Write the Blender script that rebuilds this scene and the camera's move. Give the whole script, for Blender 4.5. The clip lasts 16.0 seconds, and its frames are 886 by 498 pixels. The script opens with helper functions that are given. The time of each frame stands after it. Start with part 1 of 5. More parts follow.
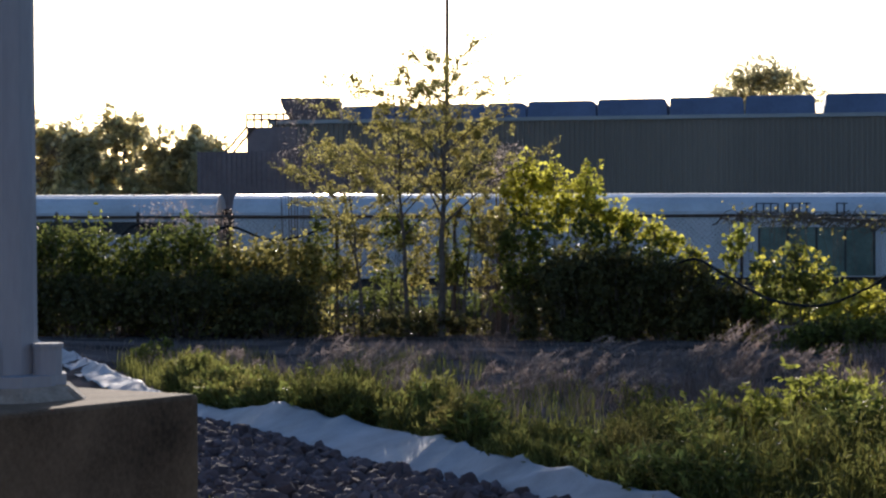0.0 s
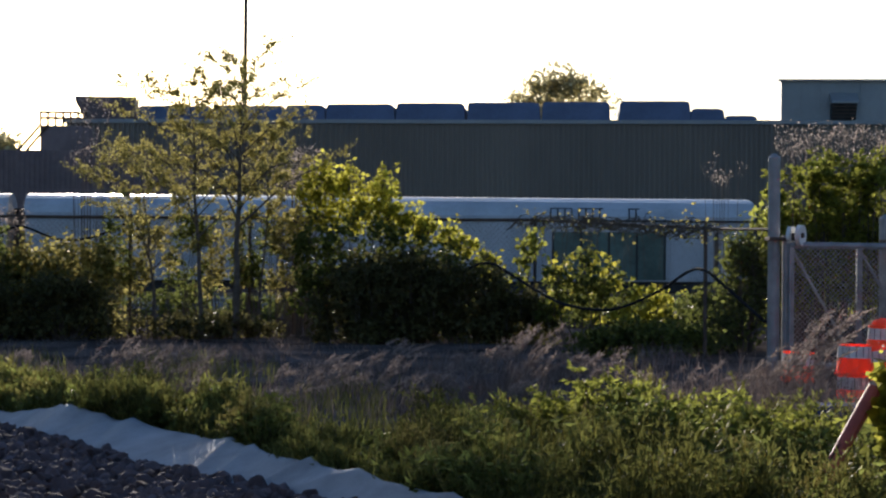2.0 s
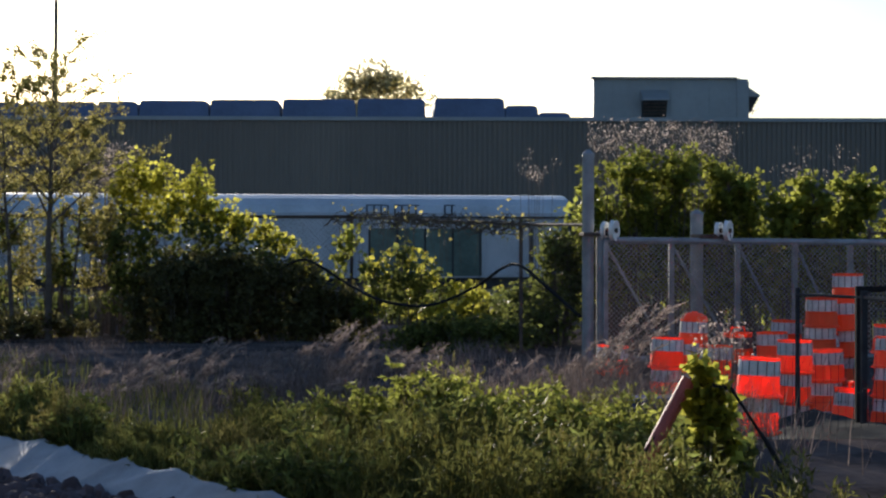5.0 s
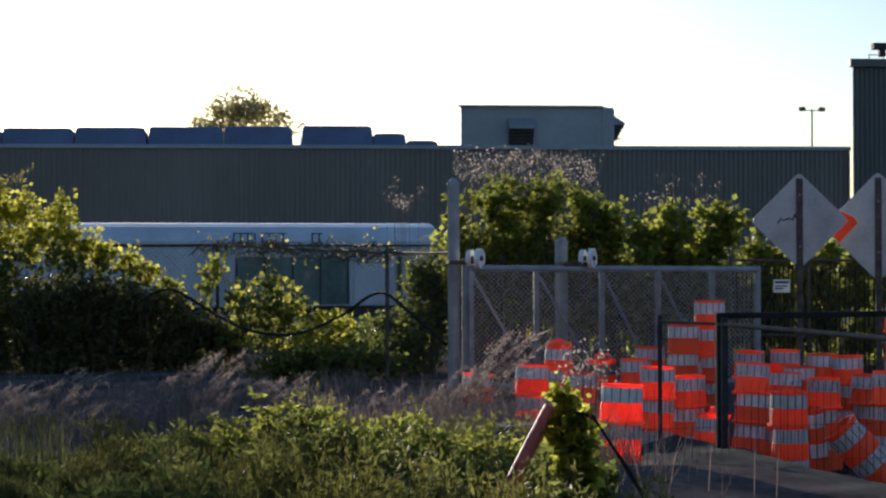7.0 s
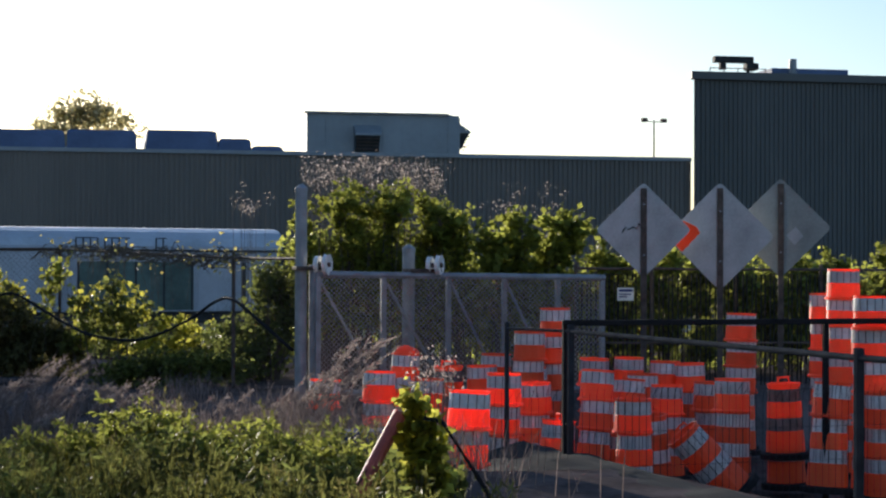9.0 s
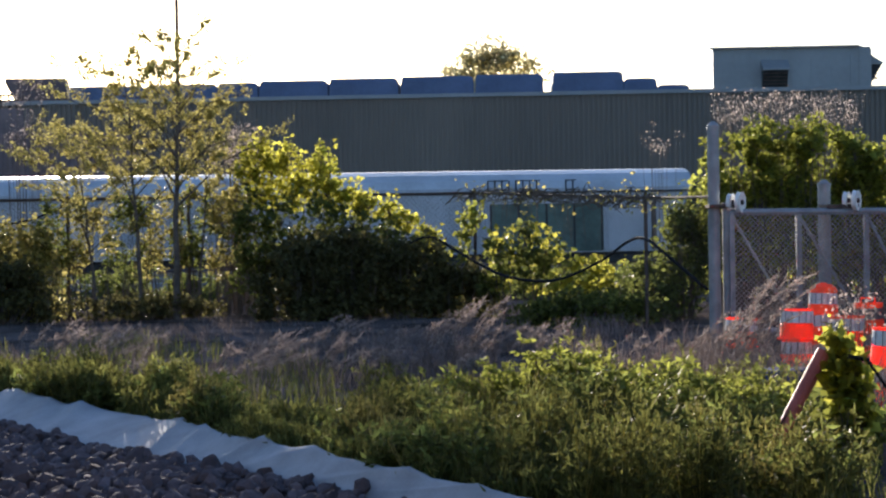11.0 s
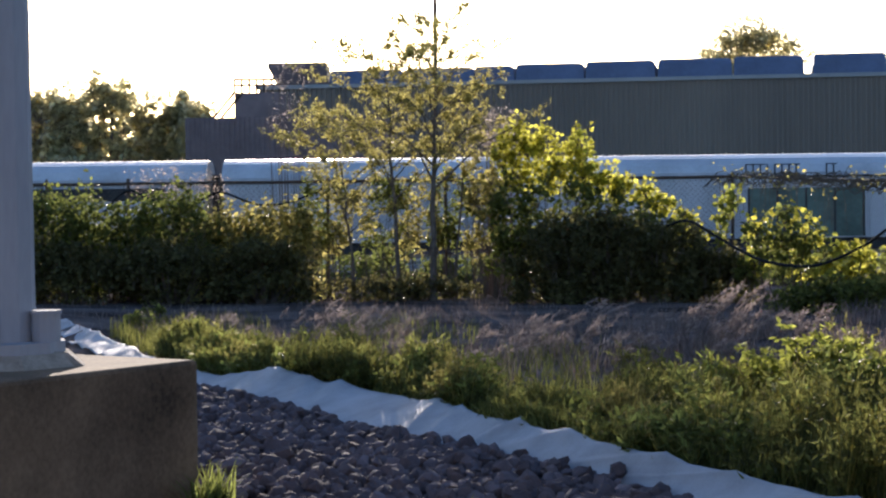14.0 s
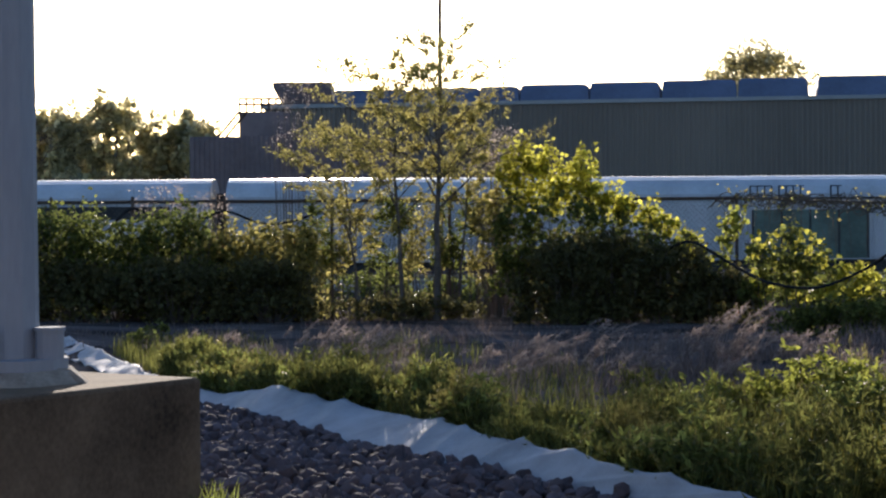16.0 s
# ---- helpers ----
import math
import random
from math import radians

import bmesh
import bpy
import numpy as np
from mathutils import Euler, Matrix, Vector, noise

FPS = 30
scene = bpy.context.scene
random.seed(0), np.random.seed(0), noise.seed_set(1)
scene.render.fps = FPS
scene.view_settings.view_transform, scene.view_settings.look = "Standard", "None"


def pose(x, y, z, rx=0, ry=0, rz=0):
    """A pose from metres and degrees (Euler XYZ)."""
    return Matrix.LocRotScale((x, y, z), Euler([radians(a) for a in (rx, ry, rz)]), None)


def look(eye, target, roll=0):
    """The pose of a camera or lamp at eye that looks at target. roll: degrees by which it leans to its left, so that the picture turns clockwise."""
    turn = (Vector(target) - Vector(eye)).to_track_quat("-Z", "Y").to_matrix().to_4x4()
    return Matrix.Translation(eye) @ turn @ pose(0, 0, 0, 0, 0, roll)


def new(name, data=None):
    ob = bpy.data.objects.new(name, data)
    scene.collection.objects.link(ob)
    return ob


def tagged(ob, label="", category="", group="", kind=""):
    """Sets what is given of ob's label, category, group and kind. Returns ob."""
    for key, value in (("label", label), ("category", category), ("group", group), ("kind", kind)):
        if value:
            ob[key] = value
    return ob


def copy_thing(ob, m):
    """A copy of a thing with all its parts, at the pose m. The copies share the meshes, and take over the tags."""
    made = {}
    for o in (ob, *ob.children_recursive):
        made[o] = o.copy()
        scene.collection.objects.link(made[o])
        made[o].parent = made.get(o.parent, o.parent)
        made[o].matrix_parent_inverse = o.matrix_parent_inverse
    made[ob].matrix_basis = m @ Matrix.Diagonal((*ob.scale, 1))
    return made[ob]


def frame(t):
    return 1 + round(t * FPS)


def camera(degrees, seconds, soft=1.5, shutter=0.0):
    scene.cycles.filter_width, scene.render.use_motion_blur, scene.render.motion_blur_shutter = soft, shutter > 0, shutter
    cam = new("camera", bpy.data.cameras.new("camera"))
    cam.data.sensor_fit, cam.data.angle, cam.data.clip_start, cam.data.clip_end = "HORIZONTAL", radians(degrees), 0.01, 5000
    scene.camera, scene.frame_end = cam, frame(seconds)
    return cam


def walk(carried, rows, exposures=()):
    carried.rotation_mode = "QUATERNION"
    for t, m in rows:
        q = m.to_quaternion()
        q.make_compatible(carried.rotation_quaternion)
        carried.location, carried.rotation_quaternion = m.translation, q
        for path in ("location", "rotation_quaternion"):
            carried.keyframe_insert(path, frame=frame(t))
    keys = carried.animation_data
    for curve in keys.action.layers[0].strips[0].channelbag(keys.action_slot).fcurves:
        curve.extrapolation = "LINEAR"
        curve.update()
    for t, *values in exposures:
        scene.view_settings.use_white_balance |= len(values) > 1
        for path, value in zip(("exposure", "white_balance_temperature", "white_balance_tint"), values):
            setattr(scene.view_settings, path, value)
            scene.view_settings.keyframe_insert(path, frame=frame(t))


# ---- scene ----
cam = camera(26.5, 16.0, soft=2.3)
EYE = 2.1
ROWS = [
    (0.0, -0.000, -0.000, 0.000, 0.010, -0.290, 0.170),
    (0.5, 0.005, -0.035, 0.002, -0.042, -0.459, 0.172),
    (1.0, 0.010, -0.046, 0.003, -0.283, -0.369, 0.127),
    (1.5, 0.029, -0.055, 0.009, -1.136, -0.478, 0.186),
    (2.0, 0.066, -0.043, 0.002, -6.113, -0.202, -0.337),
    (2.5, 0.047, 0.029, -0.027, -10.024, -0.077, -0.147),
    (3.0, 0.028, 0.034, -0.019, -9.267, -0.024, 0.006),
    (5.3, 0.061, -0.006, -0.004, -12.240, -0.394, -0.203),
    (5.5, 0.045, -0.018, -0.003, -12.508, -0.760, -0.299),
    (6.0, 0.046, 0.003, 0.007, -12.765, -0.670, 0.133),
    (6.5, 0.062, 0.012, 0.006, -12.698, -0.051, 0.228),
    (7.0, 0.117, -0.004, 0.010, -15.691, 0.554, 0.216),
    (7.5, 0.115, -0.025, 0.012, -20.419, 1.526, -0.059),
    (8.0, 0.116, -0.009, 0.018, -21.373, 2.206, -0.455),
    (8.2, 0.095, -0.011, 0.012, -21.463, 1.956, -0.484),
    (10.3, 0.015, 0.006, -0.005, -12.993, -0.694, 1.050),
    (10.5, -0.006, -0.006, -0.001, -11.144, -0.863, 1.150),
    (11.0, -0.047, -0.014, -0.002, -8.105, -0.985, 0.980),
    (11.5, -0.051, 0.010, -0.004, -6.163, -1.272, 1.030),
    (12.0, -0.068, 0.045, -0.025, -3.529, -1.418, 0.954),
    (12.5, -0.057, -0.004, -0.009, -1.657, -1.639, 1.142),
    (13.0, -0.066, 0.049, -0.014, -0.594, -1.816, 0.770),
    (13.5, -0.063, 0.027, -0.014, -0.500, -1.429, 0.735),
    (14.0, -0.065, 0.014, -0.005, -0.352, -1.385, 0.691),
    (14.5, -0.074, 0.044, -0.019, -0.536, -1.150, 0.476),
    (15.0, -0.068, 0.054, -0.011, -0.363, -0.900, 0.487),
    (15.5, -0.069, 0.048, -0.004, -0.200, -0.735, 0.520),
    (16.0, -0.070, 0.029, -0.014, -0.235, -0.769, 0.388),
]
walk(cam, [(t, pose(x, y, EYE + z, 90 + pitch, roll, yaw)) for t, x, y, z, yaw, pitch, roll in ROWS],
     exposures=[(0.0, 0.43, 6000, 17), (1.5, 0.32, 6000, 16), (2.5, 0.1, 6000, 13), (3.2, 0.1, 6000, 12), (6.0, 0.3, 6000, 14), (7.0, 0.25, 5950, 13), (8.0, 0.15, 5900, 12),
                (10.3, 0.85, 6000, 15), (11.0, 0.88, 6050, 16), (13.0, 1.05, 6050, 18), (14.5, 0.9, 6050, 18), (16.0, 0.64, 6050, 16)])

# ---- light: low evening sun behind the yard, pale sky ----
SUN_AZ, SUN_EL = -4.0, 10.0          # degrees from straight ahead (minus: to the left), and above the horizon
world = bpy.data.worlds.new("sky")
scene.world = world
world.use_nodes = True
wn = world.node_tree
sky = wn.nodes.new("ShaderNodeTexSky")
sky.sky_type, sky.sun_disc = "NISHITA", False
sky.sun_elevation, sky.sun_rotation = radians(SUN_EL), radians(SUN_AZ)
sky.air_density, sky.dust_density, sky.ozone_density = 1.0, 0.9, 2.6
wn.links.new(sky.outputs[0], wn.nodes["Background"].inputs[0])
wn.nodes["Background"].inputs[1].default_value = 0.135
sun_data = bpy.data.lights.new("sun", "SUN")
sun_data.energy, sun_data.angle, sun_data.color = 5.0, radians(0.6), (1.0, 0.86, 0.66)
sun = new("sun", sun_data)
s_dir = Vector((math.sin(radians(SUN_AZ)) * math.cos(radians(SUN_EL)), math.cos(radians(SUN_AZ)) * math.cos(radians(SUN_EL)), math.sin(radians(SUN_EL))))
sun.matrix_world = look(s_dir * 60, (0, 0, 0))

# ---- materials ----
MATS = {}


def mat(name, colour, rough=0.7, metal=0.0, dark=0.7, scale=8.0, fine=60.0, bump=0.3, spread=0.0, translucent=0.0, spec=0.5, ramp=None, stretch=None, glow=None):
    """A surface: two scales of variation round a base colour, bump, and a random shade for each piece."""
    if name in MATS:
        return MATS[name]
    m = bpy.data.materials.new(name)
    m.use_nodes = True
    nt, L = m.node_tree, m.node_tree.links
    b = nt.nodes["Principled BSDF"]
    out = nt.nodes["Material Output"]
    geo = nt.nodes.new("ShaderNodeTexCoord")
    vec = geo.outputs["Object"]
    if stretch:
        mp = nt.nodes.new("ShaderNodeMapping")
        mp.inputs["Scale"].default_value = stretch
        L.new(vec, mp.inputs[0])
        vec = mp.outputs[0]
    big, small = nt.nodes.new("ShaderNodeTexNoise"), nt.nodes.new("ShaderNodeTexNoise")
    big.inputs["Scale"].default_value, small.inputs["Scale"].default_value = scale, fine
    big.inputs["Detail"].default_value, small.inputs["Detail"].default_value = 6, 4
    L.new(vec, big.inputs["Vector"]), L.new(vec, small.inputs["Vector"])
    mixer = nt.nodes.new("ShaderNodeMath")
    mixer.operation = "MULTIPLY_ADD"
    mixer.inputs[1].default_value = 0.35
    L.new(small.outputs[0], mixer.inputs[0]), L.new(big.outputs[0], mixer.inputs[2])
    cr = nt.nodes.new("ShaderNodeValToRGB")
    cr.color_ramp.elements[0].position, cr.color_ramp.elements[1].position = 0.45, 0.9
    c2 = ramp or colour
    cr.color_ramp.elements[0].color = tuple(c * dark for c in colour) + (1,)
    cr.color_ramp.elements[1].color = tuple(min(1, c * (2 - dark)) for c in c2) + (1,)
    L.new(mixer.outputs[0], cr.inputs[0])
    col = cr.outputs[0]
    if spread:
        gi, oi = nt.nodes.new("ShaderNodeNewGeometry"), nt.nodes.new("ShaderNodeObjectInfo")
        add = nt.nodes.new("ShaderNodeMath")
        L.new(gi.outputs["Random Per Island"], add.inputs[0]), L.new(oi.outputs["Random"], add.inputs[1])
        fr = nt.nodes.new("ShaderNodeMath")
        fr.operation = "FRACT"
        L.new(add.outputs[0], fr.inputs[0])
        mr = nt.nodes.new("ShaderNodeMapRange")
        mr.inputs["To Min"].default_value, mr.inputs["To Max"].default_value = 1 - spread, 1 + spread
        L.new(fr.outputs[0], mr.inputs[0])
        hs = nt.nodes.new("ShaderNodeHueSaturation")
        L.new(mr.outputs[0], hs.inputs["Value"]), L.new(col, hs.inputs["Color"])
        col = hs.outputs[0]
    L.new(col, b.inputs["Base Color"])
    b.inputs["Roughness"].default_value, b.inputs["Metallic"].default_value = rough, metal
    b.inputs["Specular IOR Level"].default_value = spec
    if bump:
        bp = nt.nodes.new("ShaderNodeBump")
        bp.inputs["Strength"].default_value, bp.inputs["Distance"].default_value = bump, 0.02
        L.new(mixer.outputs[0], bp.inputs["Height"]), L.new(bp.outputs[0], b.inputs["Normal"])
    if translucent:
        tr, mx = nt.nodes.new("ShaderNodeBsdfTranslucent"), nt.nodes.new("ShaderNodeMixShader")
        gm = nt.nodes.new("ShaderNodeHueSaturation")
        gm.inputs["Value"].default_value, gm.inputs["Saturation"].default_value = 2.4, 1.0
        L.new(col, gm.inputs["Color"]), L.new(gm.outputs[0], tr.inputs[0])
        mx.inputs[0].default_value = translucent
        L.new(b.outputs[0], mx.inputs[1]), L.new(tr.outputs[0], mx.inputs[2]), L.new(mx.outputs[0], out.inputs[0])
    if glow:
        b.inputs["Emission Color"].default_value, b.inputs["Emission Strength"].default_value = glow + (1,), 1.0
    MATS[name] = m
    return m


SOIL = mat("soil", (0.06, 0.05, 0.048), 0.95, dark=0.5, scale=0.6, fine=9, bump=0.8, ramp=(0.12, 0.1, 0.095), spec=0.0)
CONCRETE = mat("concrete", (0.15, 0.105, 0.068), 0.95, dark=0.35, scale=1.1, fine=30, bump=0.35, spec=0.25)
STEEL = mat("galvanised steel", (0.3, 0.31, 0.33), 0.6, 0.5, dark=0.75, scale=4, fine=50, bump=0.1)
PAINTED = mat("pole paint", (0.33, 0.345, 0.38), 0.85, 0.0, dark=0.85, scale=1.5, fine=30, bump=0.1, stretch=(1, 1, 0.2), spec=0.1)
MORTAR = mat("pale mortar", (0.3, 0.27, 0.23), 0.95, dark=0.6, scale=6, fine=50, bump=0.5, spec=0.05)
RUST = mat("rusty steel", (0.12, 0.09, 0.075), 0.8, 0.4, dark=0.5, scale=8, fine=60)
WALL_MAT = mat("wall cladding", (0.175, 0.152, 0.132), 0.6, 0.1, dark=0.82, scale=0.15, fine=1.5, bump=0.1, stretch=(1, 1, 0.25))
TOWER_MAT = mat("tower cladding", (0.112, 0.11, 0.104), 0.6, 0.1, dark=0.8, scale=0.15, fine=1.5, bump=0.1, stretch=(1, 1, 0.25))
UNIT_MAT = mat("roof unit paint", (0.1, 0.14, 0.25), 0.75, 0.0, dark=0.8, scale=0.5, fine=4, bump=0.1)
GREY_MAT = mat("penthouse cladding", (0.26, 0.28, 0.3), 0.55, 0.15, dark=0.85, scale=0.3, fine=3, bump=0.1)
BROWN_MAT = mat("plant cladding", (0.19, 0.15, 0.16), 0.7, 0.1, dark=0.7, scale=0.3, fine=3)
TRAIN_WHITE = mat("coach white paint", (0.42, 0.42, 0.455), 0.35, 0.0, dark=0.8, scale=0.8, fine=9, bump=0.05, stretch=(1, 1, 0.3))
TRAIN_ROOF = mat("coach roof metal", (0.55, 0.57, 0.61), 0.3, 0.2, dark=0.8, scale=0.6, fine=9, bump=0.05)
TRAIN_DARK = mat("underframe", (0.04, 0.04, 0.042), 0.8, 0.2, dark=0.6, scale=2, fine=20)
GREEN_PANE = mat("green tinted pane", (0.11, 0.16, 0.14), 0.3, 0.0, dark=0.6, scale=0.8, fine=6, bump=0.0, spec=0.15)
FABRIC = mat("white geotextile", (0.33, 0.36, 0.4), 0.75, dark=0.8, scale=3, fine=50, bump=0.15)
TARP = mat("dark silt fabric", (0.035, 0.04, 0.043), 0.95, dark=0.7, scale=2, fine=50, bump=0.2, spec=0.03)
STONE = mat("riprap stone", (0.115, 0.098, 0.108), 0.95, dark=0.75, scale=5, fine=40, bump=0.35, spread=0.3, spec=0.05)
ORANGE = mat("orange drum plastic", (0.92, 0.145, 0.04), 0.5, dark=0.85, scale=3, fine=30, bump=0.05, spread=0.2, translucent=0.28)
BAND_WHITE = mat("reflective white band", (0.6, 0.6, 0.6), 0.4, dark=0.75, scale=6, fine=50, bump=0.05, spread=0.2)
BLACK = mat("black rubber", (0.022, 0.022, 0.024), 0.8, dark=0.7, scale=6, fine=60, spec=0.1)
WHITE_PLASTIC = mat("white nylon", (0.8, 0.8, 0.78), 0.4, dark=0.9, scale=6, fine=60, bump=0.05)
SIGN_BACK = mat("bare aluminium sign back", (0.42, 0.43, 0.44), 0.5, 0.45, dark=0.75, scale=1.6, fine=20, bump=0.05)
SIGN_DARK = mat("weathered sign back", (0.3, 0.31, 0.29), 0.6, 0.2, dark=0.75, scale=1.6, fine=20, bump=0.05)
SIGN_ORANGE = mat("fluorescent orange sheeting", (0.9, 0.12, 0.03), 0.5, dark=0.9, scale=3, fine=20, bump=0.0, translucent=0.5)
RED = mat("faded red paint", (0.42, 0.1, 0.08), 0.6, dark=0.7, scale=6, fine=50)
BLUE = mat("blue plastic", (0.03, 0.05, 0.2), 0.8, dark=0.75, scale=4, fine=30, spec=0.1)
BARK = mat("bark", (0.12, 0.095, 0.075), 0.9, dark=0.6, scale=10, fine=80, bump=0.6)
FENCE_PAINT = mat("dark grey fence paint", (0.045, 0.05, 0.058), 0.85, 0.0, dark=0.75, scale=6, fine=50, spec=0.0)
# sun glow put into the colour: brighter, yellower copy of the vine leaf
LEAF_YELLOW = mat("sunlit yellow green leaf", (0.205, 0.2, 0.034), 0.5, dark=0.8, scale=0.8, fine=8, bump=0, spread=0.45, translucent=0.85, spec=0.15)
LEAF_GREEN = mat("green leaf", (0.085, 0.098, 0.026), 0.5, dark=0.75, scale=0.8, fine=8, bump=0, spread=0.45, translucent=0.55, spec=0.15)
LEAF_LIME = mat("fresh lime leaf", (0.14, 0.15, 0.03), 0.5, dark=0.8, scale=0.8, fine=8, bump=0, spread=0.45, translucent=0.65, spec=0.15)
# shade put into the colour: darker copy for the mound's lower leaves
LEAF_DARK = mat("deep and shade-dark green leaf", (0.085, 0.08, 0.032), 0.5, dark=0.7, scale=0.8, fine=8, bump=0, spread=0.4, translucent=0.35, spec=0.15)
LEAF_OLIVE = mat("young olive leaf", (0.2, 0.18, 0.06), 0.5, dark=0.75, scale=0.8, fine=8, bump=0, spread=0.45, translucent=0.55, spec=0.15)
LEAF_WEED = mat("weed leaf", (0.075, 0.078, 0.022), 0.6, dark=0.7, scale=0.5, fine=8, bump=0, spread=0.5, translucent=0.58, spec=0.2)
DRY = mat("dead grass", (0.15, 0.12, 0.11), 0.85, dark=0.7, scale=1, fine=12, bump=0, spread=0.4, translucent=0.2)
BLOSSOM = mat("dry seed clusters", (0.2, 0.165, 0.15), 0.7, dark=0.8, scale=2, fine=20, bump=0, spread=0.35, translucent=0.35)
# distance haze is put into this colour, paler than the leaves themselves
FAR_LEAF_HAZED = mat("haze-paled far foliage", (0.3, 0.28, 0.18), 0.7, dark=0.7, scale=0.3, fine=3, bump=0, spread=0.35, translucent=0.75)
DIRTY_BAND = mat("soiled grey band", (0.16, 0.15, 0.14), 0.6, dark=0.6, scale=6, fine=50, bump=0.05, spread=0.2)
PINK_SEED = mat("pale pink seed clusters", (0.3, 0.25, 0.22), 0.7, dark=0.75, scale=2, fine=20, bump=0, spread=0.5, translucent=0.4)


# ---- building helpers ----
class Shape:
    """Collects vertices and faces for one mesh."""

    def __init__(self):
        self.v, self.f = [], []

    def poly(self, verts, faces):
        n = len(self.v)
        self.v += [tuple(p) for p in verts]
        self.f += [tuple(i + n for i in face) for face in faces]
        return self

    def box(self, x0, y0, z0, x1, y1, z1, chamfer=0.0):
        if not chamfer:
            vs = [(x, y, z) for z in (z0, z1) for y in (y0, y1) for x in (x0, x1)]
            return self.poly(vs, [(0, 2, 3, 1), (4, 5, 7, 6), (0, 1, 5, 4), (2, 6, 7, 3), (0, 4, 6, 2), (1, 3, 7, 5)])
        b = bmesh.new()
        bmesh.ops.create_cube(b, size=1, matrix=Matrix.Translation(((x0 + x1) / 2, (y0 + y1) / 2, (z0 + z1) / 2)) @ Matrix.Diagonal((x1 - x0, y1 - y0, z1 - z0, 1)))
        bmesh.ops.bevel(b, geom=b.edges[:], offset=chamfer, segments=2, affect="EDGES", profile=0.5)
        return self.take(b)

    def take(self, b):
        b.verts.index_update()
        self.poly([v.co for v in b.verts], [[v.index for v in f.verts] for f in b.faces])
        b.free()
        return self

    def ring(self, rings, closed_ends=True):
        """Rings of equal length, joined into a skin."""
        k, n = len(rings[0]), len(self.v)
        for r in rings:
            self.v += [tuple(p) for p in r]
        for i in range(len(rings) - 1):
            for j in range(k):
                a, b_ = n + i * k + j, n + i * k + (j + 1) % k
                self.f.append((a, b_, b_ + k, a + k))
        if closed_ends:
            self.f.append(tuple(n + j for j in reversed(range(k))))
            self.f.append(tuple(n + (len(rings) - 1) * k + j for j in range(k)))
        return self

    def tube(self, path, r, sides=8, r_end=None):
        pts = [Vector(p) for p in path]
        rings = []
        for i, p in enumerate(pts):
            d = (pts[min(i + 1, len(pts) - 1)] - pts[max(i - 1, 0)]).normalized()
            u = d.orthogonal().normalized()
            w = d.cross(u)
            rr = r if r_end is None else r + (r_end - r) * i / max(1, len(pts) - 1)
            rings.append([p + rr * (u * math.cos(a) + w * math.sin(a)) for a in (2 * math.pi * j / sides for j in range(sides))])
        return self.ring(rings)

    def mesh(self, name, material, smooth=False):
        me = bpy.data.meshes.new(name)
        me.from_pydata(self.v, [], self.f)
        me.materials.append(material)
        if smooth:
            me.shade_smooth()
        me.update()
        return me


def part(name, shape, material, parent, label="", smooth=False):
    ob = new(name, shape.mesh(name, material, smooth))
    ob.parent = parent
    return tagged(ob, label) if label else ob


def thing(name, label, category, group="", at=(0, 0, 0), turn=0.0, kind=""):
    ob = new(name)
    ob.empty_display_size = 0.1
    ob.matrix_world = pose(*at, 0, 0, turn)
    return tagged(ob, label, category, group, kind)


def single(name, shape, material, label, category, kind="", smooth=False, at=(0, 0, 0), group=""):
    ob = new(name, shape.mesh(name, material, smooth))
    ob.location = at
    return tagged(ob, label, category, group, kind)


def smoothstep(a, b, x):
    u = min(1, max(0, (x - a) / (b - a)))
    return u * u * (3 - 2 * u)


EDGE = [(x * .895, y * .895) for x, y in ((-9.6, 43.0), (-7.3, 36.7), (-4.6, 28.6), (-3.25, 24.9), (-1.9, 22.5), (-.42, 20.2), (.35, 18.2), (1.08, 16.6), (1.75, 15.0), (2.3, 13.7), (3.0, 12.2), (4.2, 10.0))]
NEAR = [(-8.75, 38.0), (-6.7, 32.2), (-4.35, 24.95), (-2.98, 21.5), (-1.66, 19.0), (-.5, 16.8), (.03, 15.95), (.48, 15.25), (.93, 14.4), (1.33, 13.5), (1.82, 11.95), (2.6, 9.1)]


def edge_y(x):
    """Where the crest of the fabric sheet lies for a plan x."""
    for (x0, y0), (x1, y1) in zip(EDGE, EDGE[1:]):
        if x0 <= x <= x1:
            return y0 + (y1 - y0) * (x - x0) / (x1 - x0)
    return 38.5 if x < 0 else 8.9


def ground_z(x, y):
    """Height of the ground: nearly level, with a sunken yard for the drums."""
    z = 0.05 * noise.noise((x * 0.35, y * 0.35, 1.7)) + 0.025 * noise.noise((x * 1.3, y * 1.3, 4.1))
    yard = max(smoothstep(9.15, 9.6, x) * smoothstep(8, 9, y), smoothstep(6.9, 7.8, x) * smoothstep(18.5, 21, y)) * (1 - smoothstep(28.6, 29.7, y))
    d = y - edge_y(x)
    crest = (math.exp(-d / 2.5) if d > 0 else 1 - smoothstep(0, .7, -d)) if -9 < x < 4 and y > 8.9 else 0
    return z * (1 - smoothstep(60, 90, y)) - 0.8 * yard + .14 * crest


